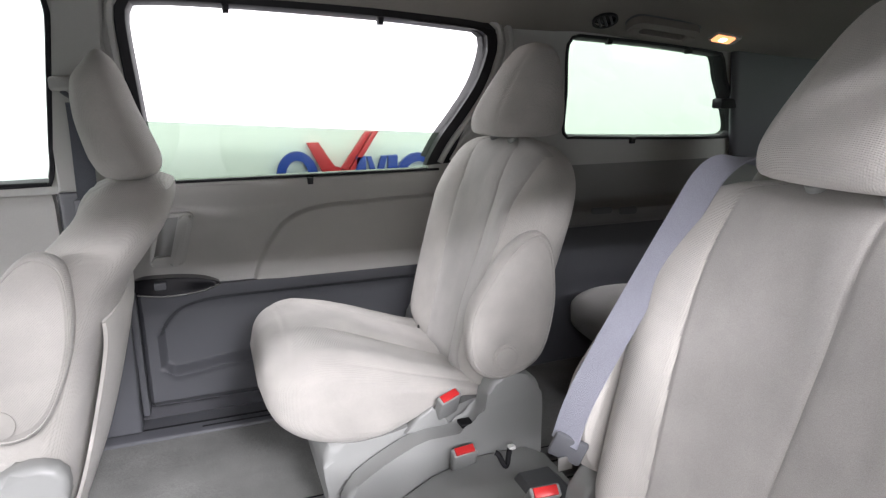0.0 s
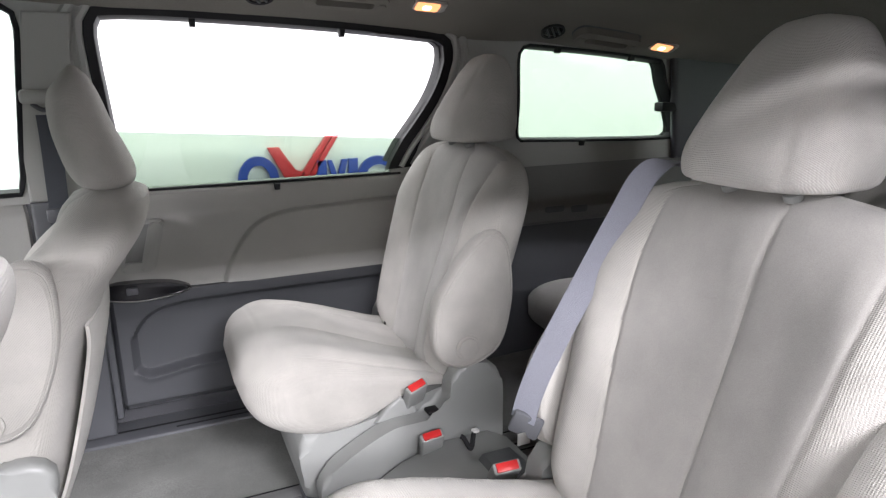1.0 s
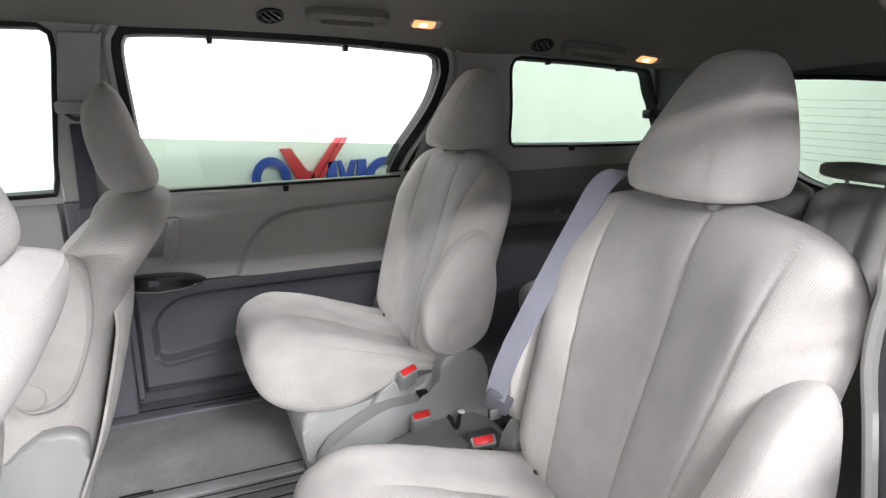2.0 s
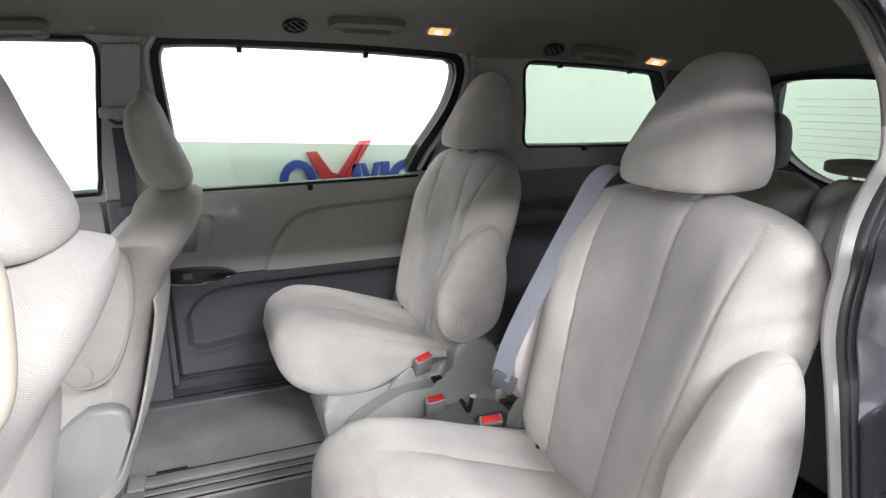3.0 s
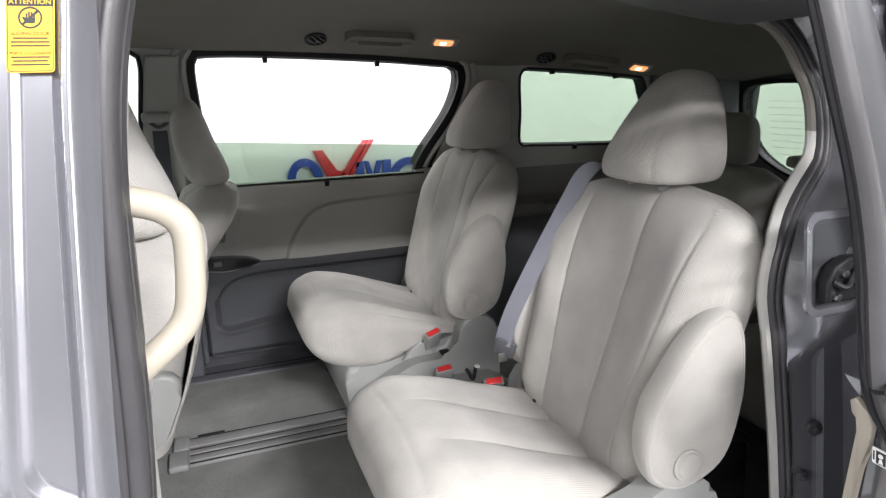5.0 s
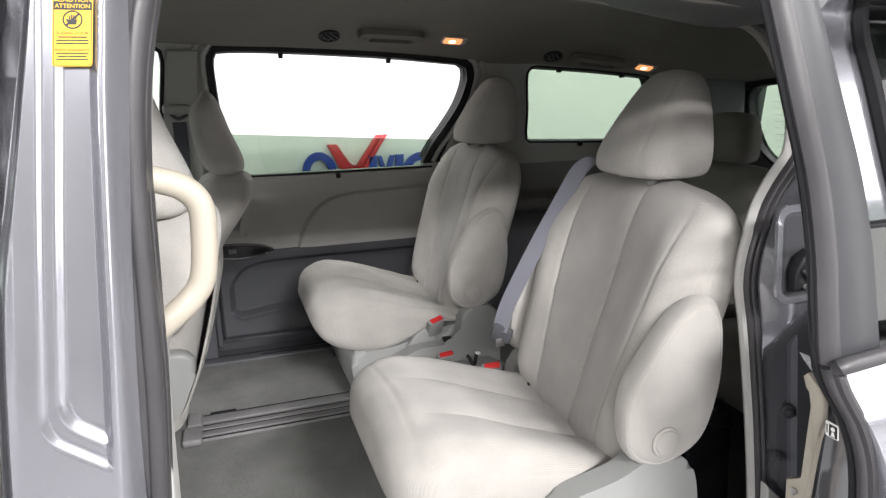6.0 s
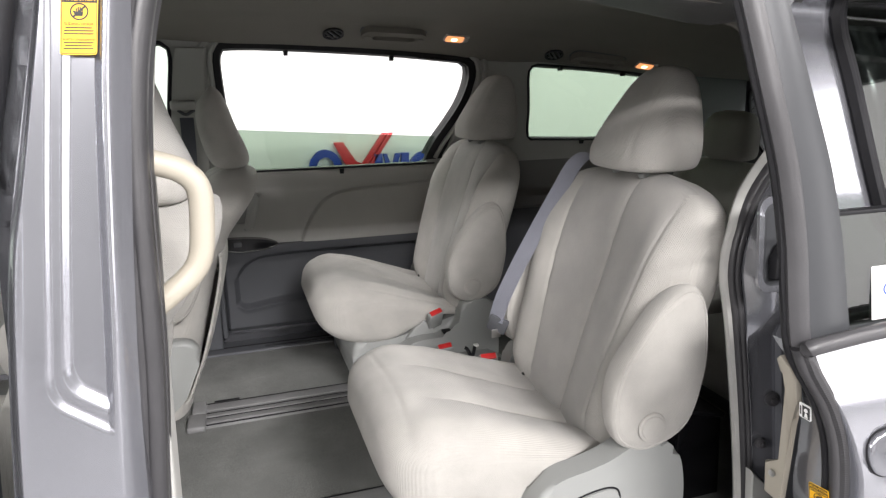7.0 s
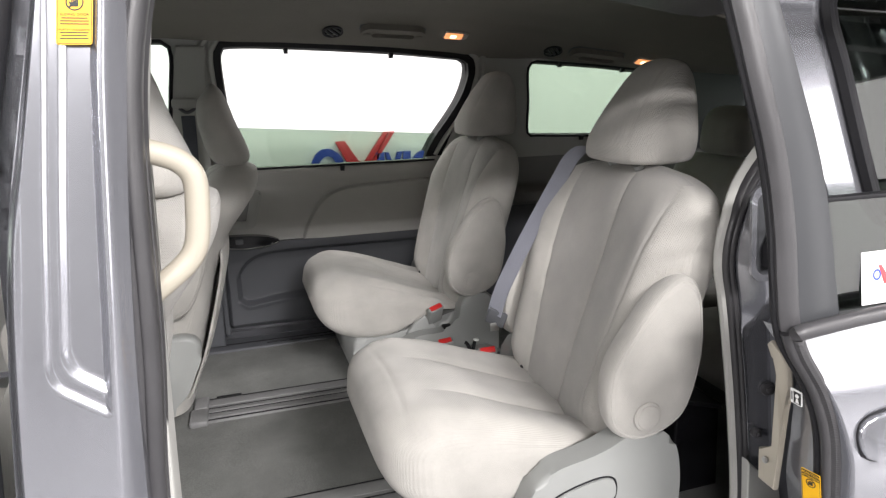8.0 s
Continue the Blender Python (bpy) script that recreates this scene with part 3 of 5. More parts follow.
# rear -------------------------------------------------------------
def tailgate():
    gate = thing("wall_rear", (2.66, MID, 0.5), "dark tailgate trim round the rear window", "tailgate", kind="structure")
    loop = flat([(MID - 0.78, 1.30), (MID - 0.79, 1.44), (MID - 0.74, 1.50), (MID - 0.45, 1.505), (MID, 1.485), (MID + 0.45, 1.505), (MID + 0.74, 1.50), (MID + 0.81, 1.44), (MID + 0.80, 1.28),
                 (MID + 0.72, 1.165), (MID + 0.5, 1.085), (MID, 1.06), (MID - 0.5, 1.085), (MID - 0.72, 1.165)], 90)

    def place(a, b, h):
        return Vector((2.66 - h - 0.25 * (b - 1.2) if b > 1.06 else 2.695 - h, a, b))
    outer = [(MID - 0.95, 0.42), (MID + 0.95, 0.42), (MID + 0.92, 1.2), (MID + 0.84, 1.72), (MID - 0.84, 1.72), (MID - 0.92, 1.2)]
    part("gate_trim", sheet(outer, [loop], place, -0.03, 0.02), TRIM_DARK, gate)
    part("window_seal", loft([[place(p.x, p.y, h) for p in offset_loop(loop, d)] for d, h in ((0, -0.03), (0, 0.03), (0.012, 0.034), (0.018, 0.02), (0.014, -0.03))], cap=False, loop=True), RUBBER, gate)
    w = thing("window_4", (2.66, MID, 1.2), "tinted rear window with fine heater lines", "window", kind="structure")
    ob = part("pane", prism([(p.x, p.y) for p in loop], place, -0.012, -0.008, 0), PRIVACY, w)
    ob.visible_shadow = False
    for k in range(11):
        z = 1.13 + 0.03 * k
        half = 0.70 if z > 1.18 else 0.58
        pts = [place(MID - half + 2 * half * i / 8, z, -0.0065) for i in range(9)]
        part("heater_line", tube(pts, 0.0006, 12, 5), TRIM_DARK, w)
    # close the front
    tagged(part("wall_front", box((-1.36, 0.08, 0.3), (-1.3, 1.9, 1.12), 0.01), TRIM_DARK), "plain dark bulkhead that closes the cabin", "bulkhead", kind="structure")
    shield = thing("window_5", (-1.33, MID, 1.12), "clear windscreen over the dark bulkhead", "windscreen", kind="structure")
    ob = part("pane", box((-1.335, 0.16, 1.12), (-1.330, 1.81, 1.60), 0), CLEAR, shield)
    ob.visible_shadow = False
    # rear corner trims
    for s, nm in ((1, "far"), (-1, "near")):
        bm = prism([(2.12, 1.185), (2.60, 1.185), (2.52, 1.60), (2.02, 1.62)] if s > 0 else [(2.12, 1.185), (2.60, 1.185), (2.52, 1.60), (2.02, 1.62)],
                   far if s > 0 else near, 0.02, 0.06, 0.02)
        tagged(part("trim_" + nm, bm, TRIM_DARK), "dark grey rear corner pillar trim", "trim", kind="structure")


tailgate()


# near side --------------------------------------------------------
# the door opening, at the trim's lip
OPENING = flat([(0.062, 0.50), (0.066, 0.75), (0.070, 1.0), (0.086, 1.22), (0.094, 1.45), (0.112, 1.58), (0.14, 1.645), (0.22, 1.668), (0.5, 1.668), (0.8, 1.655),
                (1.0, 1.640), (1.105, 1.629), (1.155, 1.615), (1.185, 1.583), (1.200, 1.546), (1.214, 1.50), (1.209, 1.45), (1.190, 1.395), (1.155, 1.364), (1.118, 1.331), (1.090, 1.300), (1.064, 1.256), (1.053, 1.21), (1.051, 1.165), (1.058, 1.125), (1.070, 1.080), (1.088, 0.995),
                (1.121, 0.82), (1.15, 0.62), (1.145, 0.51), (1.09, 0.475), (0.6, 0.46), (0.11, 0.465)], 190, 380)


def at_y(a, b, h):
    """h is the world's y at the rear; the doorway stands wider at the front, and leans in above the belt."""
    wide = 0.18 * (1 - min(1.0, max(0.0, (a - 0.09) / 0.95)))
    rear = step(a, 0.6, 0.5)
    return Vector((a, h - wide + (0.10 + 0.26 * rear) * max(0.0, b - 1.25), b))


def near_side():
    jamb = thing("door_frame", (0.6, 0.15, 0.5), "silver painted doorway with grey lip trim and charcoal rubber seal", "door frame", kind="structure")

    # each row: offset and depth at the front and top, then at the rear edge
    def sweep(profile):
        rings = []
        for row in profile:
            d0, y0 = row[:2]
            d1, y1 = row[2:4] if len(row) > 2 else row
            sink = row[4] if len(row) > 4 else 0.0      # extra depth low on the rear edge
            ring = []
            grow = [1 + 0.9 * (1 - step(p.y, 1.22, 0.12)) if d1 > 0.06 else 1.0 for p in OPENING]
            for b, p, q, k in zip(OPENING, offset_loop(OPENING, d0), offset_loop(OPENING, d1), grow):
                w = step(b.x, 0.85, 0.2)
                p = p + (b + (q - b) * k - p) * w
                front = p.x < 0.35 and p.y < 1.655
                y = y0 + (y1 - y0 + sink * (1 - step(b.y, 1.06, 0.12))) * w
                ring.append(at_y(p.x, p.y, max(y, 0.185)) if front else at_y(p.x, p.y, y))
            rings.append(ring)
        return loft(rings, cap=False, loop=True)
    lip = sweep(((0.002, 0.226), (-0.002, 0.218), (0.0, 0.210), (0.006, 0.206), (0.010, 0.212), (0.03, 0.235), (0.02, 0.235)))
    # top of the lip in headliner tone: roof overhang shade put into the colour
    for f in lip.faces:
        c = f.calc_center_median()
        f.material_index = 2 if c.z > 1.43 and c.x > 0.2 else 1 if c.x < 0.6 else 0
    part("lip_trim", lip, (TRIM_SOFT, SEAL, HEADLINER), jamb)
    part("rubber_seal", sweep(((0.004, 0.214, 0.007, 0.214), (0.001, 0.204, 0.006, 0.207), (0.004, 0.190, 0.008, 0.199), (0.016, 0.183, 0.013, 0.195), (0.021, 0.188, 0.016, 0.198), (0.023, 0.200, 0.017, 0.205), (0.020, 0.215, 0.016, 0.215))), SEAL, jamb, sharp=100)
    part("seal_bead", sweep(((0.018, 0.200, 0.013, 0.206), (0.020, 0.180, 0.014, 0.197), (0.026, 0.170, 0.018, 0.191), (0.034, 0.168, 0.023, 0.191), (0.041, 0.174, 0.026, 0.196), (0.043, 0.19, 0.026, 0.204), (0.035, 0.21, 0.022, 0.212))), SEAL, jamb, sharp=100)
    part("painted_jamb", sweep(((0.034, 0.21, 0.022, 0.212), (0.038, 0.172, 0.025, 0.197), (0.042, 0.150, 0.030, 0.180, 0.015), (0.047, 0.132, 0.036, 0.160, 0.033), (0.054, 0.118, 0.044, 0.142, 0.049), (0.061, 0.110, 0.052, 0.128, 0.060), (0.072, 0.104, 0.062, 0.123, 0.061), (0.11, 0.098, 0.105, 0.119, 0.052), (0.120, 0.094, 0.120, 0.110, 0.030),
                                (0.128, 0.084), (0.133, 0.066), (0.139, 0.054), (0.150, 0.050), (0.150, 0.075), (0.10, 0.14), (0.05, 0.215))), SILVER, jamb, sharp=75)

    # pressed front pillar face
    def press(u, v):
        z = 0.5 + 1.15 * v
        xl, xr = smooth_table(((0.5, -0.090, 0.040), (0.8, -0.083, 0.046), (1.045, -0.074, 0.054), (1.2, -0.062, 0.060), (1.335, -0.046, 0.069), (1.42, -0.029, 0.076), (1.585, 0.006, 0.093), (1.66, 0.02, 0.10)), z)
        x = xl + (xr - xl) * u
        ra, rc = smooth_table(((1.0, -0.045, 0.022), (1.15, -0.033, 0.033), (1.212, -0.026, 0.037), (1.249, -0.022, 0.040), (1.388, -0.007, 0.050), (1.519, 0.009, 0.061), (1.585, 0.017, 0.069), (1.66, 0.026, 0.078)), z)
        foot = 1.195 - 0.75 * (x + 0.026)
        near_edge, near_foot = x - ra, (z - foot) * 0.62
        d = min(near_edge, near_foot) - max(0.0, 0.018 - abs(near_edge - near_foot)) ** 2 / 0.072     # rounded corner
        y = -0.026 + 0.10 * (z - 1.25) + (0.0042 * step(d, 0.004, 0.009) + 0.0060 * step(d, 0.0195, 0.012)) * step(rc - x, 0.003, 0.010)
        past = max(0.0, x - rc - 0.003)
        y += 1.25 * past * past / (past + 0.006) + 0.012 * (1 - step(u, 0.05, 0.10)) - 0.005 * hump(x, ra - 0.027, 0.007) * step(z, 1.22, 0.3)
        return Vector((x, y, z))
    part("pillar_pressing", grid_solid(press, 180, 440, (0, 0.03, 0)), SILVER, jamb)
    # inner side: pillar cover and quarter trim
    inner = thing("wall_near", (0.6, 0.12, 0.5), "grey moulded inner trim of the near side", "trim", kind="structure")
    part("pillar_cover", prism([(-0.06, 0.5), (-0.045, 1.2), (0.0, 1.66), (0.112, 1.62), (0.09, 1.45), (0.082, 1.22), (0.062, 0.5)], lambda a, b, h: at_y(a, b, h), 0.212, 0.29, 0.01), TRIM_SOFT, inner)
    rear = [(1.24, 0.48), (1.22, 0.7), (1.175, 1.0), (1.15, 1.15), (1.155, 1.25), (1.21, 1.35), (1.255, 1.42), (1.255, 1.50), (1.235, 1.57), (1.19, 1.64), (1.9, 1.60), (2.5, 1.53), (2.65, 0.48)]
    hole = [Vector((p.x, p.y)) for p in offset_loop(QUARTER_GLASS, 0.01)]
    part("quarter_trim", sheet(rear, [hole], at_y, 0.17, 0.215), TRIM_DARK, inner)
    part("roof_rail", prism([(-1.2, 1.66), (0.1, 1.66), (0.5, 1.675), (0.8, 1.655), (1.02, 1.622), (1.06, 1.618), (1.06, 1.70), (0.5, 1.73), (-1.2, 1.73)], lambda a, b, h: Vector((a, h, b)), 0.10, 0.33, 0.01), SEAL, inner)
    # outer body
    quarter = [(1.14, 0.35), (2.75, 0.35), (2.75, 1.5), (2.4, 1.62), (1.25, 1.70), (1.00, 1.70), (1.018, 1.62), (1.043, 1.55), (1.072, 1.47), (1.095, 1.40), (1.13, 1.30), (1.15, 1.18), (1.17, 1.05), (1.18, 0.85), (1.21, 0.6), (1.17, 0.42)]
    wide = flat([(1.262, 1.29), (1.236, 1.34), (1.178, 1.52), (1.148, 1.61), (1.18, 1.64), (1.5, 1.625), (1.9, 1.59), (2.0, 1.565), (2.07, 1.40), (2.12, 1.30), (2.08, 1.272), (1.8, 1.272), (1.35, 1.278)], 90)
    body = thing("body_side_near", (1.9, 0.1, 0.4), "silver painted rear quarter of the vehicle with a dark window", "body panel", kind="structure")
    skin = lambda a, b, h: Vector((a, h + 0.148 * max(0.0, b - 1.2), b))
    part("quarter_skin", sheet(quarter, [[(p.x, p.y) for p in offset_loop(wide, 0.03)]], skin, 0.036, 0.042), SILVER, body)
    part("window_seal", loft([[skin(p.x, p.y, h) for p in offset_loop(wide, d)] for d, h in ((0.0, 0.07), (0.0, 0.042), (0.004, 0.036), (0.018, 0.034), (0.022, 0.026), (0.038, 0.020), (0.044, 0.03), (0.036, 0.07))], cap=False, loop=True), RUBBER, body)
    ob = part("pane", prism([(p.x, p.y) for p in offset_loop(wide, 0.004)], skin, 0.046, 0.05, 0), PRIVACY_DIMMED, body, "green-tinted quarter glass")
    ob.visible_shadow = False
    part("roof_edge", prism([(-1.2, 1.70), (0.05, 1.70), (0.5, 1.715), (1.0, 1.67), (2.4, 1.60), (2.4, 1.70), (1.0, 1.77), (-1.2, 1.80)], lambda a, b, h: Vector((a, h, b)), 0.0, 0.14, 0.02), SILVER, body)
    # sill below the doorway
    part("rocker", box((-0.2, -0.06, 0.22), (1.3, 0.12, 0.40), 0.02, 3), SILVER, body)
    # bits on the rear jamb
    for x, y, z, r in ((1.178, 0.145, 0.889, 0.015), (1.162, 0.146, 0.792, 0.011)):
        b = part("bump_stop", disc((x, y + 0.035, z), (-0.25, -0.97, 0), r, 0.012, 24, 0.005), SEAL, jamb, "black rubber stop")
        part("bolt", disc((x - 0.002, y + 0.027, z), (-0.25, -0.97, 0), r * 0.5, 0.008, 6, 0.002), SEAL, b)
    part("lower_jamb", prism([(1.132, 0.743), (1.227, 0.651), (1.25, 0.55), (1.25, 0.42), (1.16, 0.42), (1.148, 0.60)], lambda a, b, h: Vector((a, 0.165 + h, b)), 0.0, 0.02, 0.004), TRIM, jamb, "grey foot of the doorway")
    deep = lambda y: (lambda a, b, h: Vector((a, y - h + 0.30 * max(0, b - 1.25), b)))
    ring = rounded(1.040, 1.148, 1.165, 1.318, 0.03)
    mid = rounded(1.050, 1.160, 1.155, 1.306, 0.024)
    inner_ring = rounded(1.056, 1.166, 1.149, 1.300, 0.02)
    latch = part("latch_plate", sheet(ring, [mid], deep(0.121), 0.0, 0.006), SILVER, jamb, "pressed recess with the door latch")
    # recess walls and floor set dark: shade in the silver pressing put into the colour
    part("latch_cavity", sheet(mid, [inner_ring], deep(0.1195), 0.0, 0.002), GUNMETAL, latch)
    part("latch_floor", prism(inner_ring, deep(0.118), 0.0, 0.001, 0), GUNMETAL, latch)
    part("latch_body", prism([(1.062, 1.178), (1.060, 1.212), (1.072, 1.236), (1.10, 1.250), (1.14, 1.248), (1.145, 1.176)], deep(0.117), 0.0, 0.022, 0.005), RUBBER, latch, "black latch body")
    for a, b in ((1.078, 1.188), (1.088, 1.226), (1.118, 1.212)):
        part("latch_bolt", disc((a, 0.092, b), (0, -1, 0), 0.007, 0.01, 6, 0.001), STEEL, latch)
    part("latch_jaw", tube([(1.070, 0.096, 1.214), (1.085, 0.084, 1.205), (1.10, 0.086, 1.222), (1.12, 0.092, 1.238)], 0.005, 14, 8), RUBBER, latch)


near_side()


def front_door_outside():
    door = thing("door_3", (-0.4, 0.05, 0.4), "closed silver front door with a black rear edge", "door", kind="structure")
    skin = lambda a, b, h: Vector((a, h + 0.12 * max(0.0, b - 1.2), b))
    part("door_skin", sheet([(-1.25, 0.38), (-0.135, 0.38), (-0.118, 0.9), (-0.095, 1.2), (-0.072, 1.4), (-0.028, 1.60), (-0.02, 1.70), (-1.25, 1.60)],
                            [[(-1.1, 1.22), (-0.18, 1.22), (-0.13, 1.5), (-0.12, 1.63), (-0.7, 1.6)]], skin, -0.085, -0.02), SILVER, door)
    ob = part("pane", prism([(-1.1, 1.2), (-0.18, 1.2), (-0.12, 1.64), (-0.7, 1.61)], skin, -0.052, -0.048, 0), CLEAR, door)
    ob.visible_shadow = False
    part("rear_seal", tube([skin(-0.118, 0.40, -0.04), skin(-0.106, 0.9, -0.04), skin(-0.084, 1.2, -0.04), skin(-0.060, 1.4, -0.04), skin(-0.017, 1.60, -0.04), skin(-0.004, 1.68, -0.04)], 0.015, 40, 10), RUBBER, door)


front_door_outside()


# the open sliding door -------------------------------------------
def door_x(z):
    return smooth_table(((0.36, 1.12), (0.6, 1.06), (0.75, 1.02), (0.874, 0.987), (0.956, 0.974), (1.014, 0.959), (1.073, 0.930), (1.131, 0.888), (1.167, 0.868), (1.23, 0.860), (1.305, 0.855), (1.402, 0.841), (1.502, 0.816), (1.592, 0.794), (1.68, 0.772)), z)[0]


def lean(z):
    d = max(0.0, z - 1.17)
    return 0.148 * d * (0.72 + 0.65 * d)


def open_door():
    door = thing("door_4", (1.4, -0.08, 0.4), "open silver sliding door with its glass half down", "sliding door", kind="structure")

    def face(z):
        return -0.163 + 0.03 * ((z - 1.02) / 0.6) ** 2 + 0.85 * max(0.0, z - 0.93) ** 2 - 0.004 * hump(z, 1.10, 0.05) + 0.005 * step(z, 0.985, 0.05)

    def skin(u, v):
        z = 0.36 + 0.805 * v
        a = door_x(z) + 0.016
        x = a + (1.98 - a) * u ** 1.6
        cup = 0.010 * hump(x, 1.11, 0.07) * hump(z, 0.955, 0.022)      # finger cup under the handle
        return Vector((x, face(z) + cup + 0.03 * (1 - step(u, 0.0, 0.05)), z))
    part("outer_skin", grid_solid(skin, 70, 80, (0, 0.02, 0)), SILVER, door)
    part("inner_trim", prism([(door_x(z) + 0.17, z) for z in (0.38, 0.6, 0.8, 1.0, 1.16)] + [(1.95, 1.16), (1.95, 0.38)], lambda a, b, h: Vector((a, h, b)), -0.05, -0.03, 0.008), TRIM_DARK, door)

    def edge(u, v):
        z = 0.36 + 0.81 * u
        wide = smooth_table(((0.36, 0.10), (0.83, 0.10), (0.93, 0.085), (1.0, 0.07), (1.1, 0.03), (1.17, 0.02)), z)[0]
        return Vector((door_x(z) + 0.006 + 0.26 * wide * v, -0.122 + wide * v, z))
    part("front_edge", grid_solid(edge, 60, 12, (0.03, 0, 0)), SILVER, door, "grey painted front edge")
    zs = [0.40, 0.6, 0.75, 0.874, 0.956, 1.014, 1.073, 1.131, 1.167, 1.23, 1.305, 1.402, 1.502, 1.592, 1.67]
    low = [z for z in zs if z < 1.17]
    seal = part("edge_seal", tube([(door_x(z) + 0.010, -0.124 + lean(z), z) for z in low], 0.0095, 90, 12), SEAL, door, "charcoal rubber edge seal")
    part("ribbed_bead", tube([(door_x(z) + 0.016, -0.133 + lean(z), z) for z in low], lambda f: 0.0082 + 0.00028 * math.sin(f * 1000), 700, 8), SEAL, seal, "ribbed rubber bead")
    part("inner_bead", tube([(door_x(z) + 0.004, -0.112 + lean(z), z) for z in zs], 0.0055, 90, 8), RUBBER, seal)
    n = 30
    strip = [(door_x(z), z) for z in (1.168 + (1.67 - 1.168) * i / n for i in range(n + 1))]
    prof = ((0.004, -0.110), (0.002, -0.122), (0.008, -0.130), (0.020, -0.134), (0.027, -0.132), (0.028, -0.118))
    part("frame_strip", loft([[Vector((x + a, b + lean(z), z)) for a, b in prof] for x, z in strip]), SEAL, door, "charcoal rubber strip on the frame")
    # window frame
    frame_pts = [(door_x(z) + 0.022, z) for z in (1.165, 1.23, 1.305, 1.402, 1.502, 1.592, 1.68)] + [(1.85, 1.62), (1.9, 1.165)]
    hole = [(door_x(z) + w, z) for z, w in ((1.178, 0.098), (1.261, 0.092), (1.338, 0.082), (1.421, 0.073), (1.529, 0.066), (1.60, 0.062))] + [(door_x(1.6) + 0.105, 1.64), (1.75, 1.575), (1.82, 1.178)]
    part("window_frame", sheet(frame_pts, [hole], lambda a, b, h: Vector((a, h + lean(b), b)), -0.130, -0.104), GUNMETAL, door, "dark film-covered window frame")
    post = [1.166 + (1.67 - 1.166) * i / 30 for i in range(31)]
    part("frame_post", loft([[Vector((door_x(z) + 0.026 + (0.068 - 0.070 * max(0.0, z - 1.22)) * f, -0.1315 - 0.0035 * (1 - (2 * f - 1) ** 2) + lean(z), z)) for f in (0, 0.12, 0.3, 0.5, 0.7, 0.88, 1)]
                             + [Vector((door_x(z) + 0.090 - 0.070 * max(0.0, z - 1.22), -0.11 + lean(z), z)), Vector((door_x(z) + 0.028, -0.11 + lean(z), z))] for z in post]), GUNMETAL, door, "dark film-covered curved post")
    ob = part("pane", prism([(door_x(1.16) + 0.085, 1.16), (door_x(1.335) + 0.08, 1.338), (1.80, 1.332), (1.84, 1.16)], lambda a, b, h: Vector((a, h + lean(b), b)), -0.112, -0.108, 0), PRIVACY_DIMMED, door, "green-tinted glass, half lowered")
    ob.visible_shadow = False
    part("glass_channel", box((door_x(1.335) + 0.088, -0.118 + lean(1.335), 1.335), (1.80, -0.10 + lean(1.335), 1.341), 0.001), RUBBER, door)
    part("belt_moulding", tube([(door_x(1.17) + 0.012, -0.142, 1.170), (door_x(1.17) + 0.022, -0.146, 1.175), (1.03, -0.148, 1.184), (1.3, -0.150, 1.188), (1.6, -0.150, 1.188), (1.9, -0.146, 1.18)], 0.011, 50, 12), SEAL, door, "charcoal belt moulding")
    grip = [(p.x, p.y) for p in flat([(1.000, 0.985), (0.998, 1.005), (1.006, 1.022), (1.035, 1.031), (1.12, 1.036), (1.20, 1.028), (1.225, 1.0), (1.20, 0.972), (1.12, 0.962), (1.045, 0.961), (1.012, 0.968)], 60)]
    bulge = lambda a, b, h: Vector((a, face(b) - h - 0.006 * hump(a, 1.11, 0.08), b))
    h = part("handle", prism(grip, bulge, -0.005, 0.007, 0.005), SILVER, door, "silver pull handle")
    part("handle_gap", prism([(p.x, p.y) for p in offset_loop([Vector(p) for p in grip], 0.0018)], bulge, -0.006, 0.0012, 0), RUBBER, h, "dark gap round the handle")
    g = part("cable_guide", prism([(-0.083, 1.132), (-0.094, 1.142), (-0.103, 1.122), (-0.101, 1.101), (-0.076, 1.045), (-0.055, 0.998), (-0.043, 0.933), (-0.036, 0.883), (-0.025, 0.828), (0.010, 0.832), (0.002, 0.898), (-0.030, 0.915), (-0.032, 0.949), (-0.045, 1.0), (-0.058, 1.043), (-0.084, 1.096), (-0.075, 1.108)],
                                   lambda a, b, h: Vector((door_x(b) + 0.012 - h, a, b)), 0.0, 0.012, 0.003), CREAM, door, "cream plastic cable guide")
    part("guide_screw", disc((door_x(0.89) - 0.002, -0.016, 0.885), (-1, 0, 0), 0.006, 0.004, 16, 0.001), STEEL, g)
    return door


open_door()


# ---------------------------------------------------------------- seats
def back_front(y, z, x0, w, t, bolster):
    """The x of a seat back's front at y from its middle."""
    v = min(1.0, abs(y) / w)
    u = (1 - v ** 3.2) ** (1 / 3.2)
    push = bolster * hump(abs(y), w * 0.74, w * 0.22) - 0.3 * bolster * hump(y, 0, w * 0.4)
    return x0 - (t + push) * u


def groove(y, seams, fine, deep):
    """Depth of the sewn seams at y: a narrow stitch line in a soft valley."""
    return sum(fine * hump(y, at, 0.0045) + deep * hump(y, at, 0.022) for at in seams)


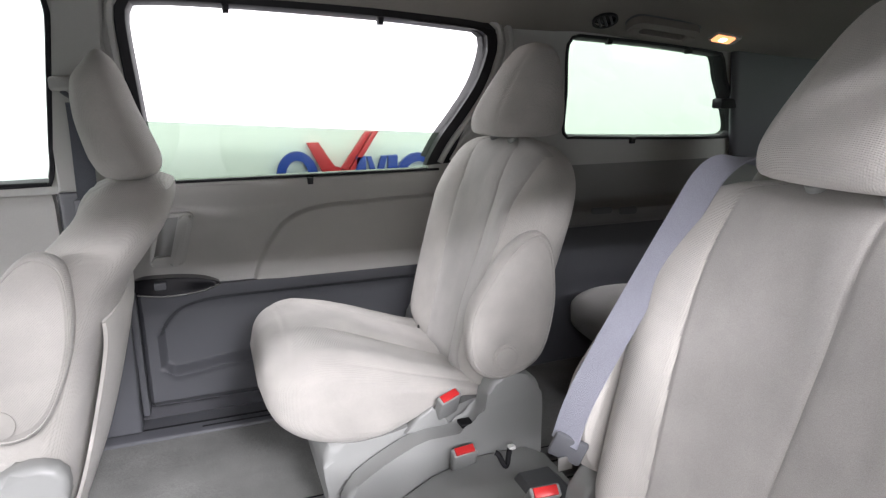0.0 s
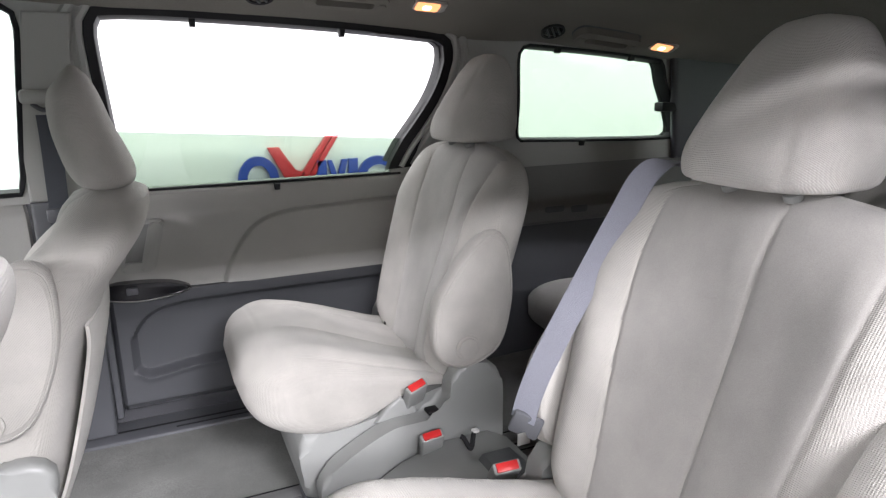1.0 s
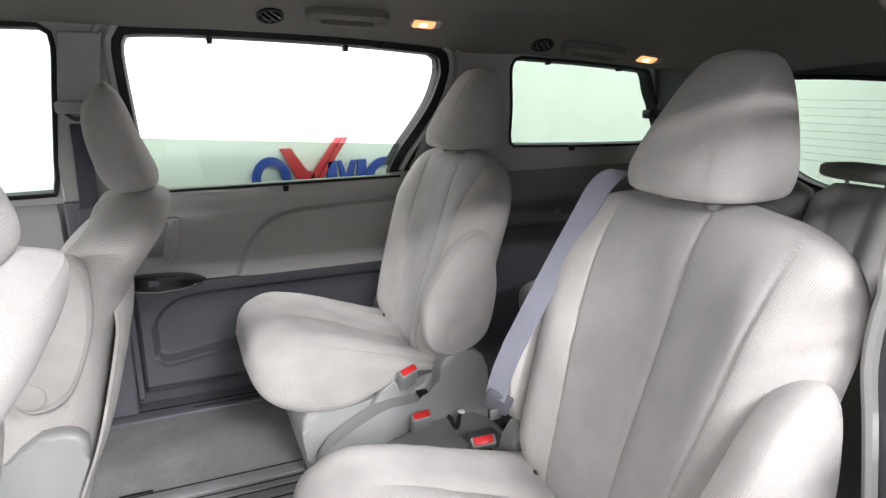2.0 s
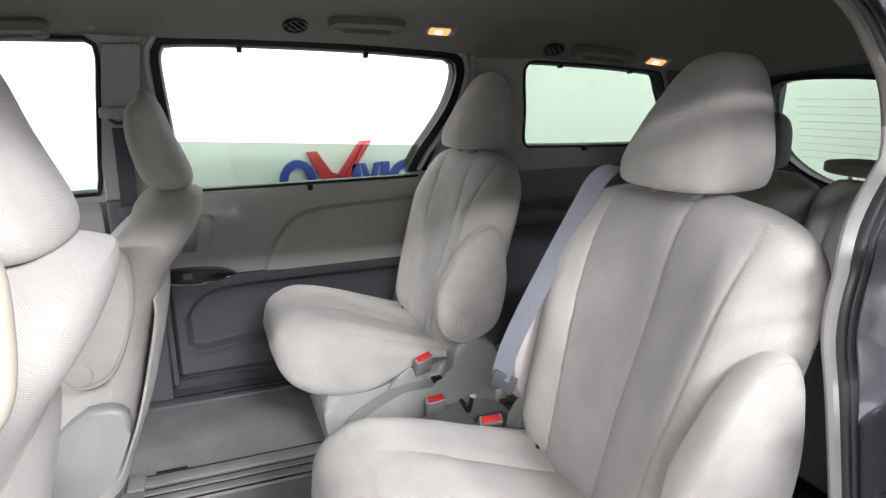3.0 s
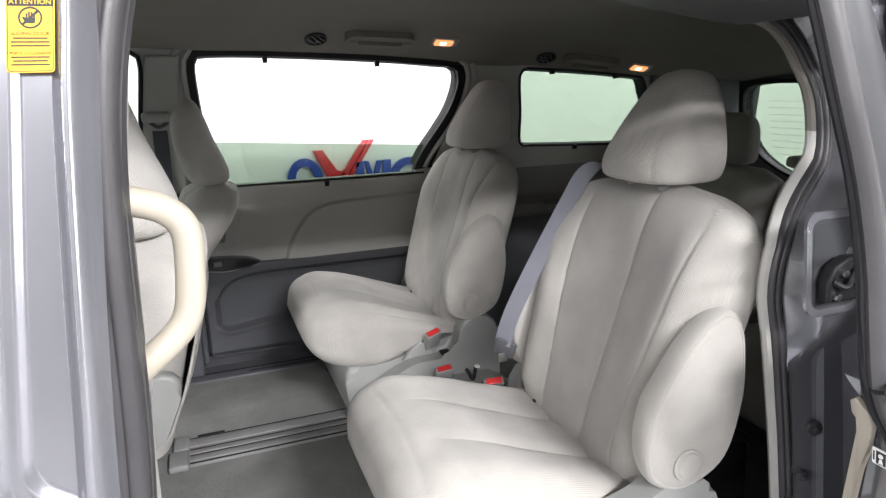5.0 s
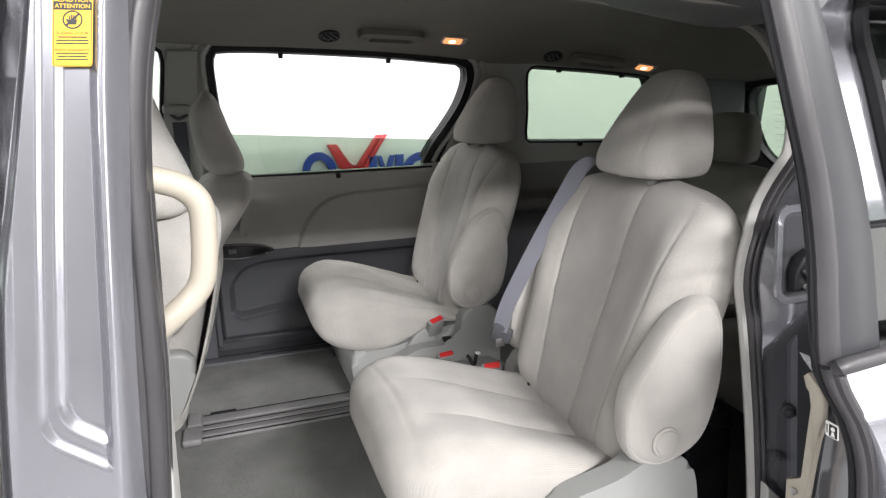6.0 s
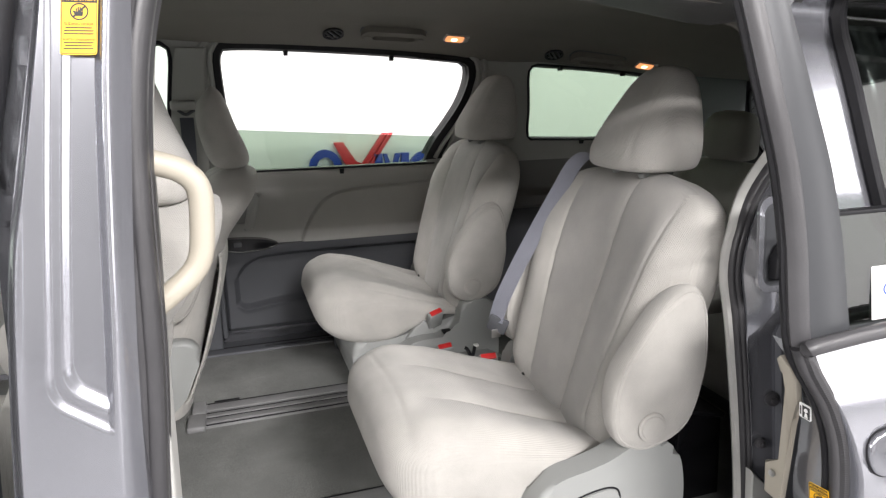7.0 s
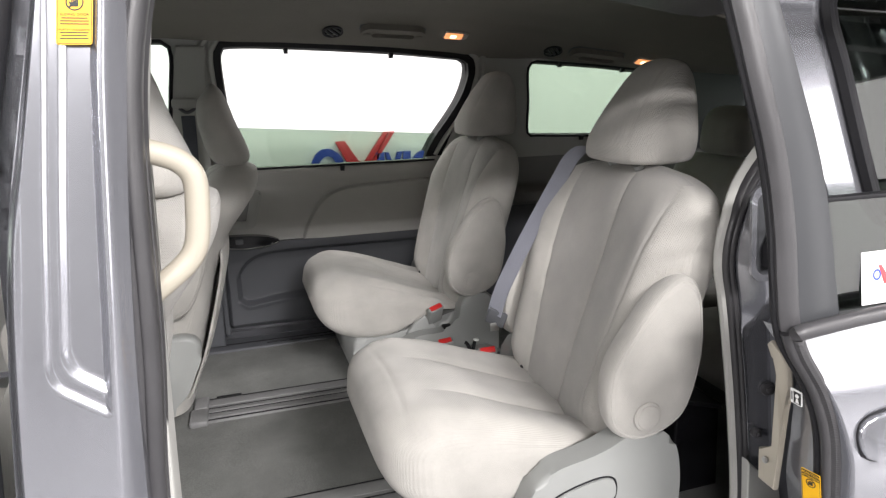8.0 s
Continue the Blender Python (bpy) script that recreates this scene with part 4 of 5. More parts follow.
def seat_back(yc, spine, half, thick, bolster, seam, z0, z1, rows=72, cols=96, seams=(0.12, -0.12), rear=0.9, swell=0.0):
    """spine(z) -> middle x; half(z), thick(z) -> half sizes. Front is towards -x."""
    outer, inner = max(seams), min(seams)
    draw = lambda z: 0.80 + 0.20 * step(z, (z0 + z1) / 2 - 0.02, 0.4)   # the seams draw together downwards
    rings = []
    for k in range(rows + 1):
        f = k / rows
        f = 0.5 - 0.5 * math.cos(math.pi * f) if k in (0, 1, 2, rows - 2, rows - 1, rows) else f
        z = z0 + (z1 - z0) * f
        w, t, x0 = half(z), thick(z), spine(z)
        g = draw(z) * min(1.0, w / 0.2)
        lines = [at * g for at in seams]
        ring = []
        for i in range(cols):                       # front, from -y to +y
            v = math.sin((i / (cols - 1) - 0.5) * math.pi * 0.985)
            u = (1 - abs(v) ** 3.2) ** (1 / 3.2)
            y = w * v
            crease = 0.0022 * noise.noise(Vector((y * 9, z * 7, yc * 3))) + 0.0010 * noise.noise(Vector((y * 26, z * 20, yc)))
            cut = groove(y, lines, seam, seam * 0.9) - swell * hump(y, (lines[-1] + lines[-2]) / 2, 0.06) * hump(z, z0 + 0.16, 0.17)
            ring.append(Vector((crease + back_front(y, z, x0, w, t, bolster(z)) + cut * u, yc + y, z)))
        m = cols // 2
        for i in range(1, m):                       # back, from +y to -y
            v = math.sin((0.5 - i / m) * math.pi * 0.985)
            u = (1 - abs(v) ** 3.2) ** (1 / 3.2)
            ring.append(Vector((x0 + t * u * rear, yc + w * v, z)))
        rings.append(ring)
    bm = loft(rings)
    for f in bm.faces:
        c = f.calc_center_median()
        g = draw(c.z) * min(1.0, half(c.z) / 0.2)
        f.material_index = 1 if inner * g < c.y - yc < outer * g and c.x < spine(c.z) and len(f.verts) == 4 else 0
    return bm


def cushion(yc, x0, x1, top, bottom, half, crown, seam, seams=(0.12, -0.12), rows=56, cols=96):
    rings = []
    for k in range(rows + 1):
        f = k / rows
        x = x0 + (x1 - x0) * f ** 1.35
        lo, hi, w = bottom(x), top(x), half(x)
        mid, t = (lo + hi) / 2, (hi - lo) / 2
        far_in = step(x - x0, 0.17, 0.20)
        ring = []
        for i in range(cols):
            v = math.sin((i / (cols - 1) - 0.5) * math.pi * 0.985)
            u = (1 - abs(v) ** 3.6) ** (1 / 3.6)
            y = w * v
            a = abs(y)
            push = crown * hump(a, w * 0.80, w * 0.22) * min(1.0, (x - x0) / 0.12) - far_in * groove(y, seams, seam * 0.55, seam * 1.3)
            push += 0.003 * noise.noise(Vector((y * 8, x * 8, yc * 3))) + 0.0012 * noise.noise(Vector((y * 24, x * 24, yc)))
            push -= 0.0022 * hump(x - x0, 0.055 + 0.02 * math.cos(y * 6), 0.005)
            ring.append(Vector((x, yc + y, mid + (t + push) * u)))
        m = cols // 2
        for i in range(1, m):
            v = math.sin((0.5 - i / m) * math.pi * 0.985)
            u = (1 - abs(v) ** 5.0) ** (1 / 5.0)
            ring.append(Vector((x, yc + w * v, mid - t * u)))
        rings.append(ring)
    return loft(rings)


def head_rest(yc, table, seam=0.0035, insert=0.085, rows=44, cols=48, n=2.7, skew=0.0, rear=1.0):
    """table rows: z, middle x, half width, half thickness."""
    rings = []
    z0, z1 = table[0][0], table[-1][0]
    for k in range(rows + 1):
        f = 0.5 - 0.5 * math.cos(math.pi * k / rows)
        z = z0 + (z1 - z0) * f
        x0, w, t = smooth_table(table, z)
        w, t = max(w, 0.004), max(t, 0.004)
        ring = []
        for i in range(cols):
            v = math.sin((i / (cols - 1) - 0.5) * math.pi * 0.985)
            u = (1 - abs(v) ** n) ** (1 / n)
            y = w * v
            push = -seam * hump(abs(y), insert * (0.55 + 0.45 * (z1 - z) / (z1 - z0)), 0.005)
            ring.append(Vector((x0 - (t + push) * u, yc + y + skew * (z - z0), z)))
        m = cols // 2
        for i in range(1, m):
            v = math.sin((0.5 - i / m) * math.pi * 0.985)
            u = (1 - abs(v) ** n) ** (1 / n)
            ring.append(Vector((x0 + t * u * rear, yc + w * v + skew * (z - z0), z)))
        rings.append(ring)
    return loft(rings)


def arm_rest(outline, y0, y1):
    """A padded flat arm in the x-z plane between y0 (outer face) and y1."""
    loop = flat(outline, 56)
    mid = sum(loop, Vector((0, 0))) / len(loop)
    rows = []
    for k, f in ((0.3, 0.0), (0.86, 0.0), (0.93, 0.06), (0.97, 0.25), (0.995, 0.5), (1.0, 0.66), (0.99, 0.80), (0.965, 0.90), (0.945, 0.93), (0.93, 0.915), (0.91, 0.95), (0.84, 1.0), (0.55, 1.03), (0.25, 1.04), (0.05, 1.04)):
        rows.append([Vector((mid.x + (p.x - mid.x) * k, y1 + (y0 - y1) * f, mid.y + (p.y - mid.y) * k)) for p in loop])
    return loft(rows)


def pivot(seat, x, y, z, arm, mat):
    part("pivot_ring", disc((x, y, z), (0, -1, 0), 0.031, 0.006, 40, 0.003), mat, arm)
    part("pivot_cap", disc((x, y - 0.003, z), (0, -1, 0), 0.0255, 0.008, 40, 0.004), mat, arm)


ARM = [(1.001, 1.136), (1.029, 1.11), (1.043, 1.05), (1.045, 0.95), (1.01, 0.838), (0.92, 0.798), (0.852, 0.826), (0.832, 0.89), (0.842, 0.967), (0.88, 1.03), (0.924, 1.09), (0.965, 1.126)]
BACK_HALF = ((0.72, 0.235), (0.80, 0.255), (0.95, 0.270), (1.10, 0.288), (1.19, 0.292), (1.245, 0.274), (1.283, 0.232), (1.308, 0.155), (1.320, 0.07))
BACK_THICK = ((0.72, 0.06), (0.8, 0.072), (1.0, 0.075), (1.2, 0.066), (1.28, 0.05), (1.308, 0.032), (1.320, 0.012))
HEAD = ((1.322, 1.080, 0.100, 0.066), (1.326, 1.080, 0.120, 0.080), (1.34, 1.081, 0.129, 0.087), (1.37, 1.085, 0.130, 0.088), (1.42, 1.099, 0.116, 0.078), (1.48, 1.118, 0.094, 0.060), (1.52, 1.130, 0.074, 0.044), (1.543, 1.136, 0.050, 0.026), (1.551, 1.138, 0.012, 0.008))


def rear_spine(z):
    return 0.945 + 0.27 * (z - 0.8)


def rear_bolster(z):
    return 0.034 * step(z, 0.78, 0.1) * (1 - step(z, 1.22, 0.16))


def rear_front(y, z):
    return back_front(y, z, rear_spine(z), smooth_table(BACK_HALF, z)[0], smooth_table(BACK_THICK, z)[0], rear_bolster(z))


def rear_seat(yc, label, inboard, grow, back_seams, pad_seams):
    """A second-row bucket seat with a folded-up arm rest on its -y side."""
    seat = thing("bucket_seat", (0.75, yc, 0.48), label, "car seat", "second row seats")
    spine = rear_spine
    back = part("backrest", seat_back(yc, spine, lambda z: smooth_table(BACK_HALF, z)[0] + grow, lambda z: smooth_table(BACK_THICK, z)[0], rear_bolster, 0.0034, 0.72, 1.320, 110, 220, back_seams, rear=1.2, swell=0.012), (KNIT, INSERT), seat)
    for y in (0.150, -0.155):
        part("cover_stud", disc((rear_front(y, 0.768) + 0.002, yc + y, 0.768), (-0.95, 0, 0.2), 0.006, 0.008, 16, 0.002), INK, back)
    head = part("headrest", head_rest(yc + 0.008, HEAD, 0.003, skew=-0.05, rear=1.35), KNIT, seat)
    for s in (-1, 1):
        part("headrest_post", tube([(1.066, yc + s * 0.052, 1.29), (1.070, yc + s * 0.052, 1.345)], 0.006, 6, 10), CHROME, head)
        part("post_guide", disc((1.058, yc + s * 0.052, 1.315), (-0.5, 0, 1), 0.013, 0.012, 20, 0.003), SHIELD, head, "grey plastic post guide")
    part("cushion", cushion(yc, 0.395, 0.93, lambda x: smooth_table(((0.395, 0.80), (0.41, 0.845), (0.44, 0.872), (0.50, 0.885), (0.6, 0.866), (0.75, 0.808), (0.85, 0.768), (0.93, 0.75)), x)[0],
                            lambda x: smooth_table(((0.395, 0.785), (0.41, 0.74), (0.44, 0.70), (0.50, 0.665), (0.58, 0.648), (0.66, 0.658), (0.75, 0.702), (0.82, 0.735), (0.93, 0.725)), x)[0],
                            lambda x: smooth_table(((0.395, 0.13), (0.41, 0.195), (0.44, 0.232), (0.5, 0.252), (0.7, 0.262), (0.93, 0.25)), x)[0], 0.016, 0.005, pad_seams, 80, 200), KNIT, seat)
    arm = part("armrest", arm_rest(ARM, yc - 0.322, yc - 0.262), KNIT, seat, "padded fabric arm rest folded upright")
    pivot(seat, 0.918, yc - 0.326, 0.857, arm, KNIT)
    if inboard:
        part("armrest", arm_rest([(a + 0.024, b) for a, b in ARM], yc + 0.312, yc + 0.245), KNIT, seat, "padded fabric arm rest folded upright")
    outer = [(0.66, 0.52), (0.650, 0.62), (0.664, 0.70), (0.688, 0.747), (0.73, 0.772), (0.79, 0.783), (0.835, 0.794), (0.88, 0.813), (0.92, 0.820), (0.965, 0.810), (1.0, 0.772), (1.016, 0.70), (1.016, 0.62), (1.008, 0.55), (0.96, 0.505), (0.8, 0.50), (0.68, 0.50)]
    tower = [(0.56, 0.50), (0.55, 0.575), (0.59, 0.615), (0.66, 0.655), (0.73, 0.682), (0.79, 0.684), (0.84, 0.690), (0.868, 0.715), (0.877, 0.75), (0.886, 0.785), (0.91, 0.805), (0.955, 0.808), (1.0, 0.79), (1.018, 0.745), (1.02, 0.66), (1.015, 0.56), (0.97, 0.505), (0.8, 0.50), (0.66, 0.495)]
    for s in (-1, 1):
        y0 = yc + s * 0.315
        shape = outer if s < 0 and inboard else tower
        shield = part("side_shield", prism([(p.x, p.y) for p in flat(shape, 80)], lambda a, b, h: Vector((a, y0 - s * h, b)), 0.0, 0.055, 0.013, 5), SHIELD, seat, "smooth grey plastic side cover")
        if s < 0 and inboard:
            recess = flat([(0.685, 0.640), (0.692, 0.685), (0.72, 0.712), (0.77, 0.729), (0.825, 0.737), (0.856, 0.728), (0.864, 0.70), (0.855, 0.672), (0.82, 0.655), (0.75, 0.632), (0.705, 0.622)], 60)
            part("recess_edge", sheet([(p.x, p.y) for p in recess], [[(p.x, p.y) for p in offset_loop(recess, -0.004)]], lambda a, b, h: Vector((a, y0 - h, b)), -0.002, 0.0008), RUBBER, shield, "dark gap round the lever")
            part("recline_lever", prism([(p.x, p.y) for p in offset_loop(recess, -0.005)], lambda a, b, h: Vector((a, y0 - h, b)), -0.004, 0.004, 0.003), SHIELD, shield, "smooth grey recline lever")
        elif s < 0:
            part("buckle_slot", box((0.822, y0 + 0.012, 0.687), (0.872, y0 + 0.045, 0.697), 0.003), RUBBER, shield, "dark slot at the foot of the belt buckle")
            part("buckle_cheek", prism([(0.70, 0.675), (0.735, 0.715), (0.765, 0.735), (0.80, 0.70), (0.81, 0.68)], lambda a, b, h: Vector((a, y0 + 0.05 + h, b)), 0.0, 0.03, 0.008), SHIELD, shield)
    shell = [(0.54, 0.50), (0.522, 0.56), (0.515, 0.61), (0.518, 0.65), (0.535, 0.675), (0.60, 0.672), (0.68, 0.68), (0.76, 0.70), (0.90, 0.735), (0.97, 0.73), (0.985, 0.66), (0.985, 0.52), (0.94, 0.498), (0.74, 0.495)]
    part("seat_base", prism([(p.x, p.y) for p in flat(shell, 70)], lambda a, b, h: Vector((a, yc + h, b)), -0.248, 0.255, 0.024, 4), SHIELD, seat, "smooth grey plastic seat shell")
    for s in (-1, 1):
        part("slide_foot", box((0.52, yc + s * 0.20 - 0.03, 0.484), (0.98, yc + s * 0.20 + 0.03, 0.53), 0.01, 3), TRIM_DARK, seat, "dark slide foot")
    return seat


rear_seat(0.540, "pale grey cloth bucket seat beside the open doorway", True, 0.012, (0.155, -0.055, -0.215), (0.075, -0.10, -0.25))
rear_seat(1.52, "pale grey cloth bucket seat beside the closed door", False, 0.018, (0.125, -0.105, -0.235), (0.16, -0.03, -0.225))


def front_seat(yc, dx, dz, label, arm_side, pocket_side):
    seat = thing("front_seat", (-0.15 + dx, yc, 0.48), label, "car seat", "front seats")
    spine = lambda z: smooth_table(((0.5, -0.10), (0.7, -0.05), (0.9, 0.0), (0.96, 0.020), (1.02, 0.046), (1.07, 0.070), (1.13, 0.115), (1.185, 0.155), (1.24, 0.175), (1.265, 0.185), (1.28, 0.19)), z - dz)[0] + dx
    half = lambda z: smooth_table(((0.5, 0.24), (0.72, 0.25), (1.0, 0.262), (1.12, 0.258), (1.2, 0.225), (1.25, 0.165), (1.272, 0.10), (1.28, 0.05)), z - dz)[0]
    thick = lambda z: smooth_table(((0.5, 0.085), (1.13, 0.085), (1.185, 0.083), (1.24, 0.078), (1.265, 0.052), (1.28, 0.012)), z - dz)[0]
    back = part("backrest", seat_back(yc, spine, half, thick, lambda z: 0.04 * step(z - dz, 0.78, 0.1) * (1 - step(z - dz, 1.17, 0.14)), 0.005, 0.50 + dz, 1.28 + dz, seams=(0.13, 0.0, -0.13), rear=1.1), (KNIT, INSERT), seat)
    table = [(z + dz, x + dx - 0.25 * dz, w, t) for z, x, w, t in ((1.264, 0.182, 0.09, 0.030), (1.274, 0.182, 0.125, 0.053), (1.30, 0.176, 0.142, 0.064), (1.33, 0.167, 0.140, 0.065), (1.40, 0.147, 0.126, 0.058), (1.465, 0.139, 0.10, 0.046), (1.50, 0.144, 0.07, 0.025), (1.515, 0.143, 0.04, 0.012), (1.521, 0.142, 0.012, 0.005))]
    head = part("headrest", head_rest(yc, table, n=2.5), KNIT, seat)
    for s in (-1, 1):
        part("headrest_post", tube([(0.19 + dx, yc + s * 0.06, 1.24 + dz), (0.197 + dx, yc + s * 0.06, 1.285 + dz)], 0.006, 6, 10), CHROME, head)
    # map pocket panel on the back, standing off at its top
    bag = ((0.54, 0.0), (0.56, 0.014), (0.60, 0.032), (0.70, 0.072), (0.835, 0.112), (0.96, 0.143), (1.0, 0.148), (1.03, 0.147))

    def panel(u, v):
        z = 0.545 + 0.475 * v + 0.012 * math.sin(u * math.pi)
        y = yc + (u - 0.5) * 0.46 * (0.94 + 0.06 * v)
        round_off = 1 - math.sin(max(0.03, min(0.97, u)) * math.pi) ** 0.35
        return Vector((smooth_table(bag, z)[0] + dx - 0.035 * round_off, y, z + dz))
    part("map_pocket", grid_solid(panel, 40, 40, (-0.007, 0, 0)), KNIT, back, "cloth map pocket gaping at its top")
    part("cushion", cushion(yc, -0.52 + dx, 0.0 + dx, lambda x: smooth_table(((-0.52, 0.80), (-0.505, 0.84), (-0.47, 0.872), (-0.40, 0.885), (-0.2, 0.84), (0.0, 0.80)), x - dx)[0] + dz,
                            lambda x: smooth_table(((-0.52, 0.77), (-0.505, 0.72), (-0.47, 0.682), (-0.4, 0.66), (0.0, 0.66)), x - dx)[0] + dz,
                            lambda x: smooth_table(((-0.52, 0.13), (-0.505, 0.195), (-0.47, 0.232), (-0.4, 0.252), (-0.2, 0.262), (0.0, 0.25)), x - dx)[0], 0.016, 0.004), (KNIT, INSERT), seat)
    if arm_side:
        out = [(0.060, 1.176), (0.090, 1.140), (0.086, 1.02), (0.044, 0.90), (0.0, 0.848), (-0.06, 0.842), (-0.09, 0.89), (-0.08, 1.0), (-0.035, 1.10), (0.018, 1.165)]
        y0 = yc + arm_side * 0.315
        arm = part("armrest", arm_rest([(x + dx, z + dz) for x, z in out], y0, yc + arm_side * 0.25), KNIT, seat, "padded fabric arm rest folded upright")
        part("pivot_ring", disc((-0.045 + dx, y0 + arm_side * 0.001, 0.885 + dz), (0, arm_side, 0), 0.028, 0.006, 36, 0.003), KNIT, arm)
    out = [(-0.45, 0.50), (-0.48, 0.66), (-0.3, 0.70), (-0.15, 0.71), (-0.10, 0.745), (-0.069, 0.770), (-0.018, 0.787), (0.030, 0.772), (0.043, 0.742), (0.036, 0.70), (0.02, 0.666), (-0.01, 0.60), (-0.06, 0.55), (-0.13, 0.51)]
    for s in (-1, 1):
        y0 = yc + s * 0.30
        part("side_shield", prism([(p.x + dx, p.y + dz) for p in flat(out, 56)], lambda a, b, h: Vector((a, y0 - s * h, b)), 0.0, 0.05, 0.016, 4), SHIELD, seat, "smooth grey plastic side cover")
        part("slide_foot", box((-0.45 + dx, yc + s * 0.20 - 0.03, 0.484), (-0.08 + dx, yc + s * 0.20 + 0.03, 0.56), 0.012, 3), TRIM_DARK, seat, "dark slide foot")
    part("seat_base", box((-0.44 + dx, yc - 0.245, 0.54), (-0.06 + dx, yc + 0.245, 0.70), 0.02, 3), SHIELD, seat, "grey plastic seat pan")
    return seat


front_seat(1.50, 0.0, 0.0, "pale grey cloth front passenger seat", -1, -1)
front_seat(0.50, -0.105, 0.06, "pale grey cloth driver seat behind the pillar", 1, -1)


def rear_bench():
    bench = thing("rear_bench", (2.0, MID, 0.5), "third-row cloth bench seat, its colour darkened for the shade", "bench seat")
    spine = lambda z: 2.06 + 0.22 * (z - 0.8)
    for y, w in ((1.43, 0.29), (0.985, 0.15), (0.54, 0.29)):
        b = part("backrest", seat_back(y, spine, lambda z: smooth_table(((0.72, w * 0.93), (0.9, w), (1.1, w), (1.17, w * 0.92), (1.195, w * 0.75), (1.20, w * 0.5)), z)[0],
                                       lambda z: smooth_table(((0.72, 0.06), (0.9, 0.075), (1.1, 0.065), (1.18, 0.04), (1.2, 0.012)), z)[0], lambda z: 0.014, 0.004, 0.72, 1.20, 40, 40, (w * 0.5, -w * 0.5)), (BENCH_SHADED, BENCH_SHADED), bench)
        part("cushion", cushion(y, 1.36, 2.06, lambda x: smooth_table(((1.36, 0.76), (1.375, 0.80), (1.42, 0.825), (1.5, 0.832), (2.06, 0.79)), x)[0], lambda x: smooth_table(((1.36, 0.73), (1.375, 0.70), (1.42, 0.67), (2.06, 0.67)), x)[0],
                                lambda x: smooth_table(((1.36, w * 0.7), (1.38, w * 0.88), (1.45, w * 0.97), (2.06, w)), x)[0], 0.01, 0.003, (w * 0.5, -w * 0.5), 24, 32), (BENCH_SHADED, BENCH_SHADED), bench)
    for y in (1.43, 0.54):
        h = part("headrest", head_rest(y, ((1.205, 2.14, 0.10, 0.04), (1.22, 2.14, 0.135, 0.055), (1.28, 2.142, 0.14, 0.06), (1.35, 2.148, 0.13, 0.055), (1.39, 2.152, 0.10, 0.035), (1.402, 2.153, 0.05, 0.012)), rows=20, cols=28), BENCH_SHADED, bench)
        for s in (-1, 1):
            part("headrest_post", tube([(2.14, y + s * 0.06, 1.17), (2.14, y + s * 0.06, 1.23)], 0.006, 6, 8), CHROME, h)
    h = part("headrest", head_rest(0.985, ((1.215, 2.14, 0.10, 0.03), (1.222, 2.14, 0.135, 0.045), (1.24, 2.142, 0.142, 0.05), (1.258, 2.142, 0.13, 0.04), (1.266, 2.142, 0.06, 0.015)), rows=16, cols=28, n=3.2), BENCH_SHADED, bench, "low flat centre head rest")
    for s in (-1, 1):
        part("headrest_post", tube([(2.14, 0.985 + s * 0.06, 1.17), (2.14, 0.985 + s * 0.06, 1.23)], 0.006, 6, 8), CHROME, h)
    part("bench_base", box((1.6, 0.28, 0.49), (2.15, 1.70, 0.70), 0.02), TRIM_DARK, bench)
    part("bench_arm", box((1.60, 1.70, 0.62), (2.05, 1.80, 0.78), 0.03, 4), BENCH_SHADED, bench)


rear_bench()


# ---------------------------------------------------------------- sign on the hall wall
def wall_sign():
    y = 3.80
    sign = thing("wall_sign", (1.1, y, 0.9), "red tick between raised blue shapes on the white wall", "sign")
    place = lambda a, b, h: Vector((a, y - h, b))

    def bar(name, pts, mat):
        return part(name, prism(pts, place, 0.0, 0.03, 0.004), mat, sign)
    # tick: short arm and long arm
    bar("tick_short_arm", [(0.875, 1.142), (0.945, 1.142), (1.03, 1.0), (1.09, 0.985), (1.055, 0.88), (1.005, 0.88)], SIGN_RED)
    bar("tick_long_arm", [(1.048, 0.955), (1.225, 1.197), (1.262, 1.197), (1.062, 0.90)], SIGN_RED)
    bar("tick_long_edge", [(1.067, 0.90), (1.269, 1.197), (1.305, 1.197), (1.09, 0.88)], SIGN_RED)
    for cx, cz, rx, rz in ((0.815, 0.95, 0.118, 0.145), (1.55, 0.93, 0.135, 0.13)):
        n = 40
        outer = [(cx + rx * math.cos(k * math.tau / n), cz + rz * math.sin(k * math.tau / n)) for k in range(n)]
        inner = [(cx + (rx - 0.052) * math.cos(k * math.tau / n), cz + (rz - 0.052) * math.sin(k * math.tau / n)) for k in range(n)]
        part("blue_ring", sheet(outer, [inner], place, 0.0, 0.03), SIGN_BLUE, sign)
    for a, b in ((1.158, 0), (1.345, 0.012)):
        bar("blue_block", [(a, 0.80), (a + 0.004 + b, 1.052), (a + 0.062 + b, 1.052), (a + 0.07, 0.80)], SIGN_BLUE)
    bar("blue_slope", [(1.226, 1.050), (1.272, 0.86), (1.286, 0.86), (1.286, 0.955), (1.256, 1.050)], SIGN_BLUE)
    bar("blue_slope", [(1.356, 1.050), (1.30, 0.86), (1.288, 0.86), (1.288, 0.955), (1.318, 1.050)], SIGN_BLUE)


wall_sign()


# ---------------------------------------------------------------- overhead things
def roof_normal(x, y):
    e = 0.01
    du = Vector((2 * e, 0, roof_z(x + e, y) - roof_z(x - e, y)))
    dv = Vector((0, 2 * e, roof_z(x, y + e) - roof_z(x, y - e)))
    return -du.cross(dv).normalized()


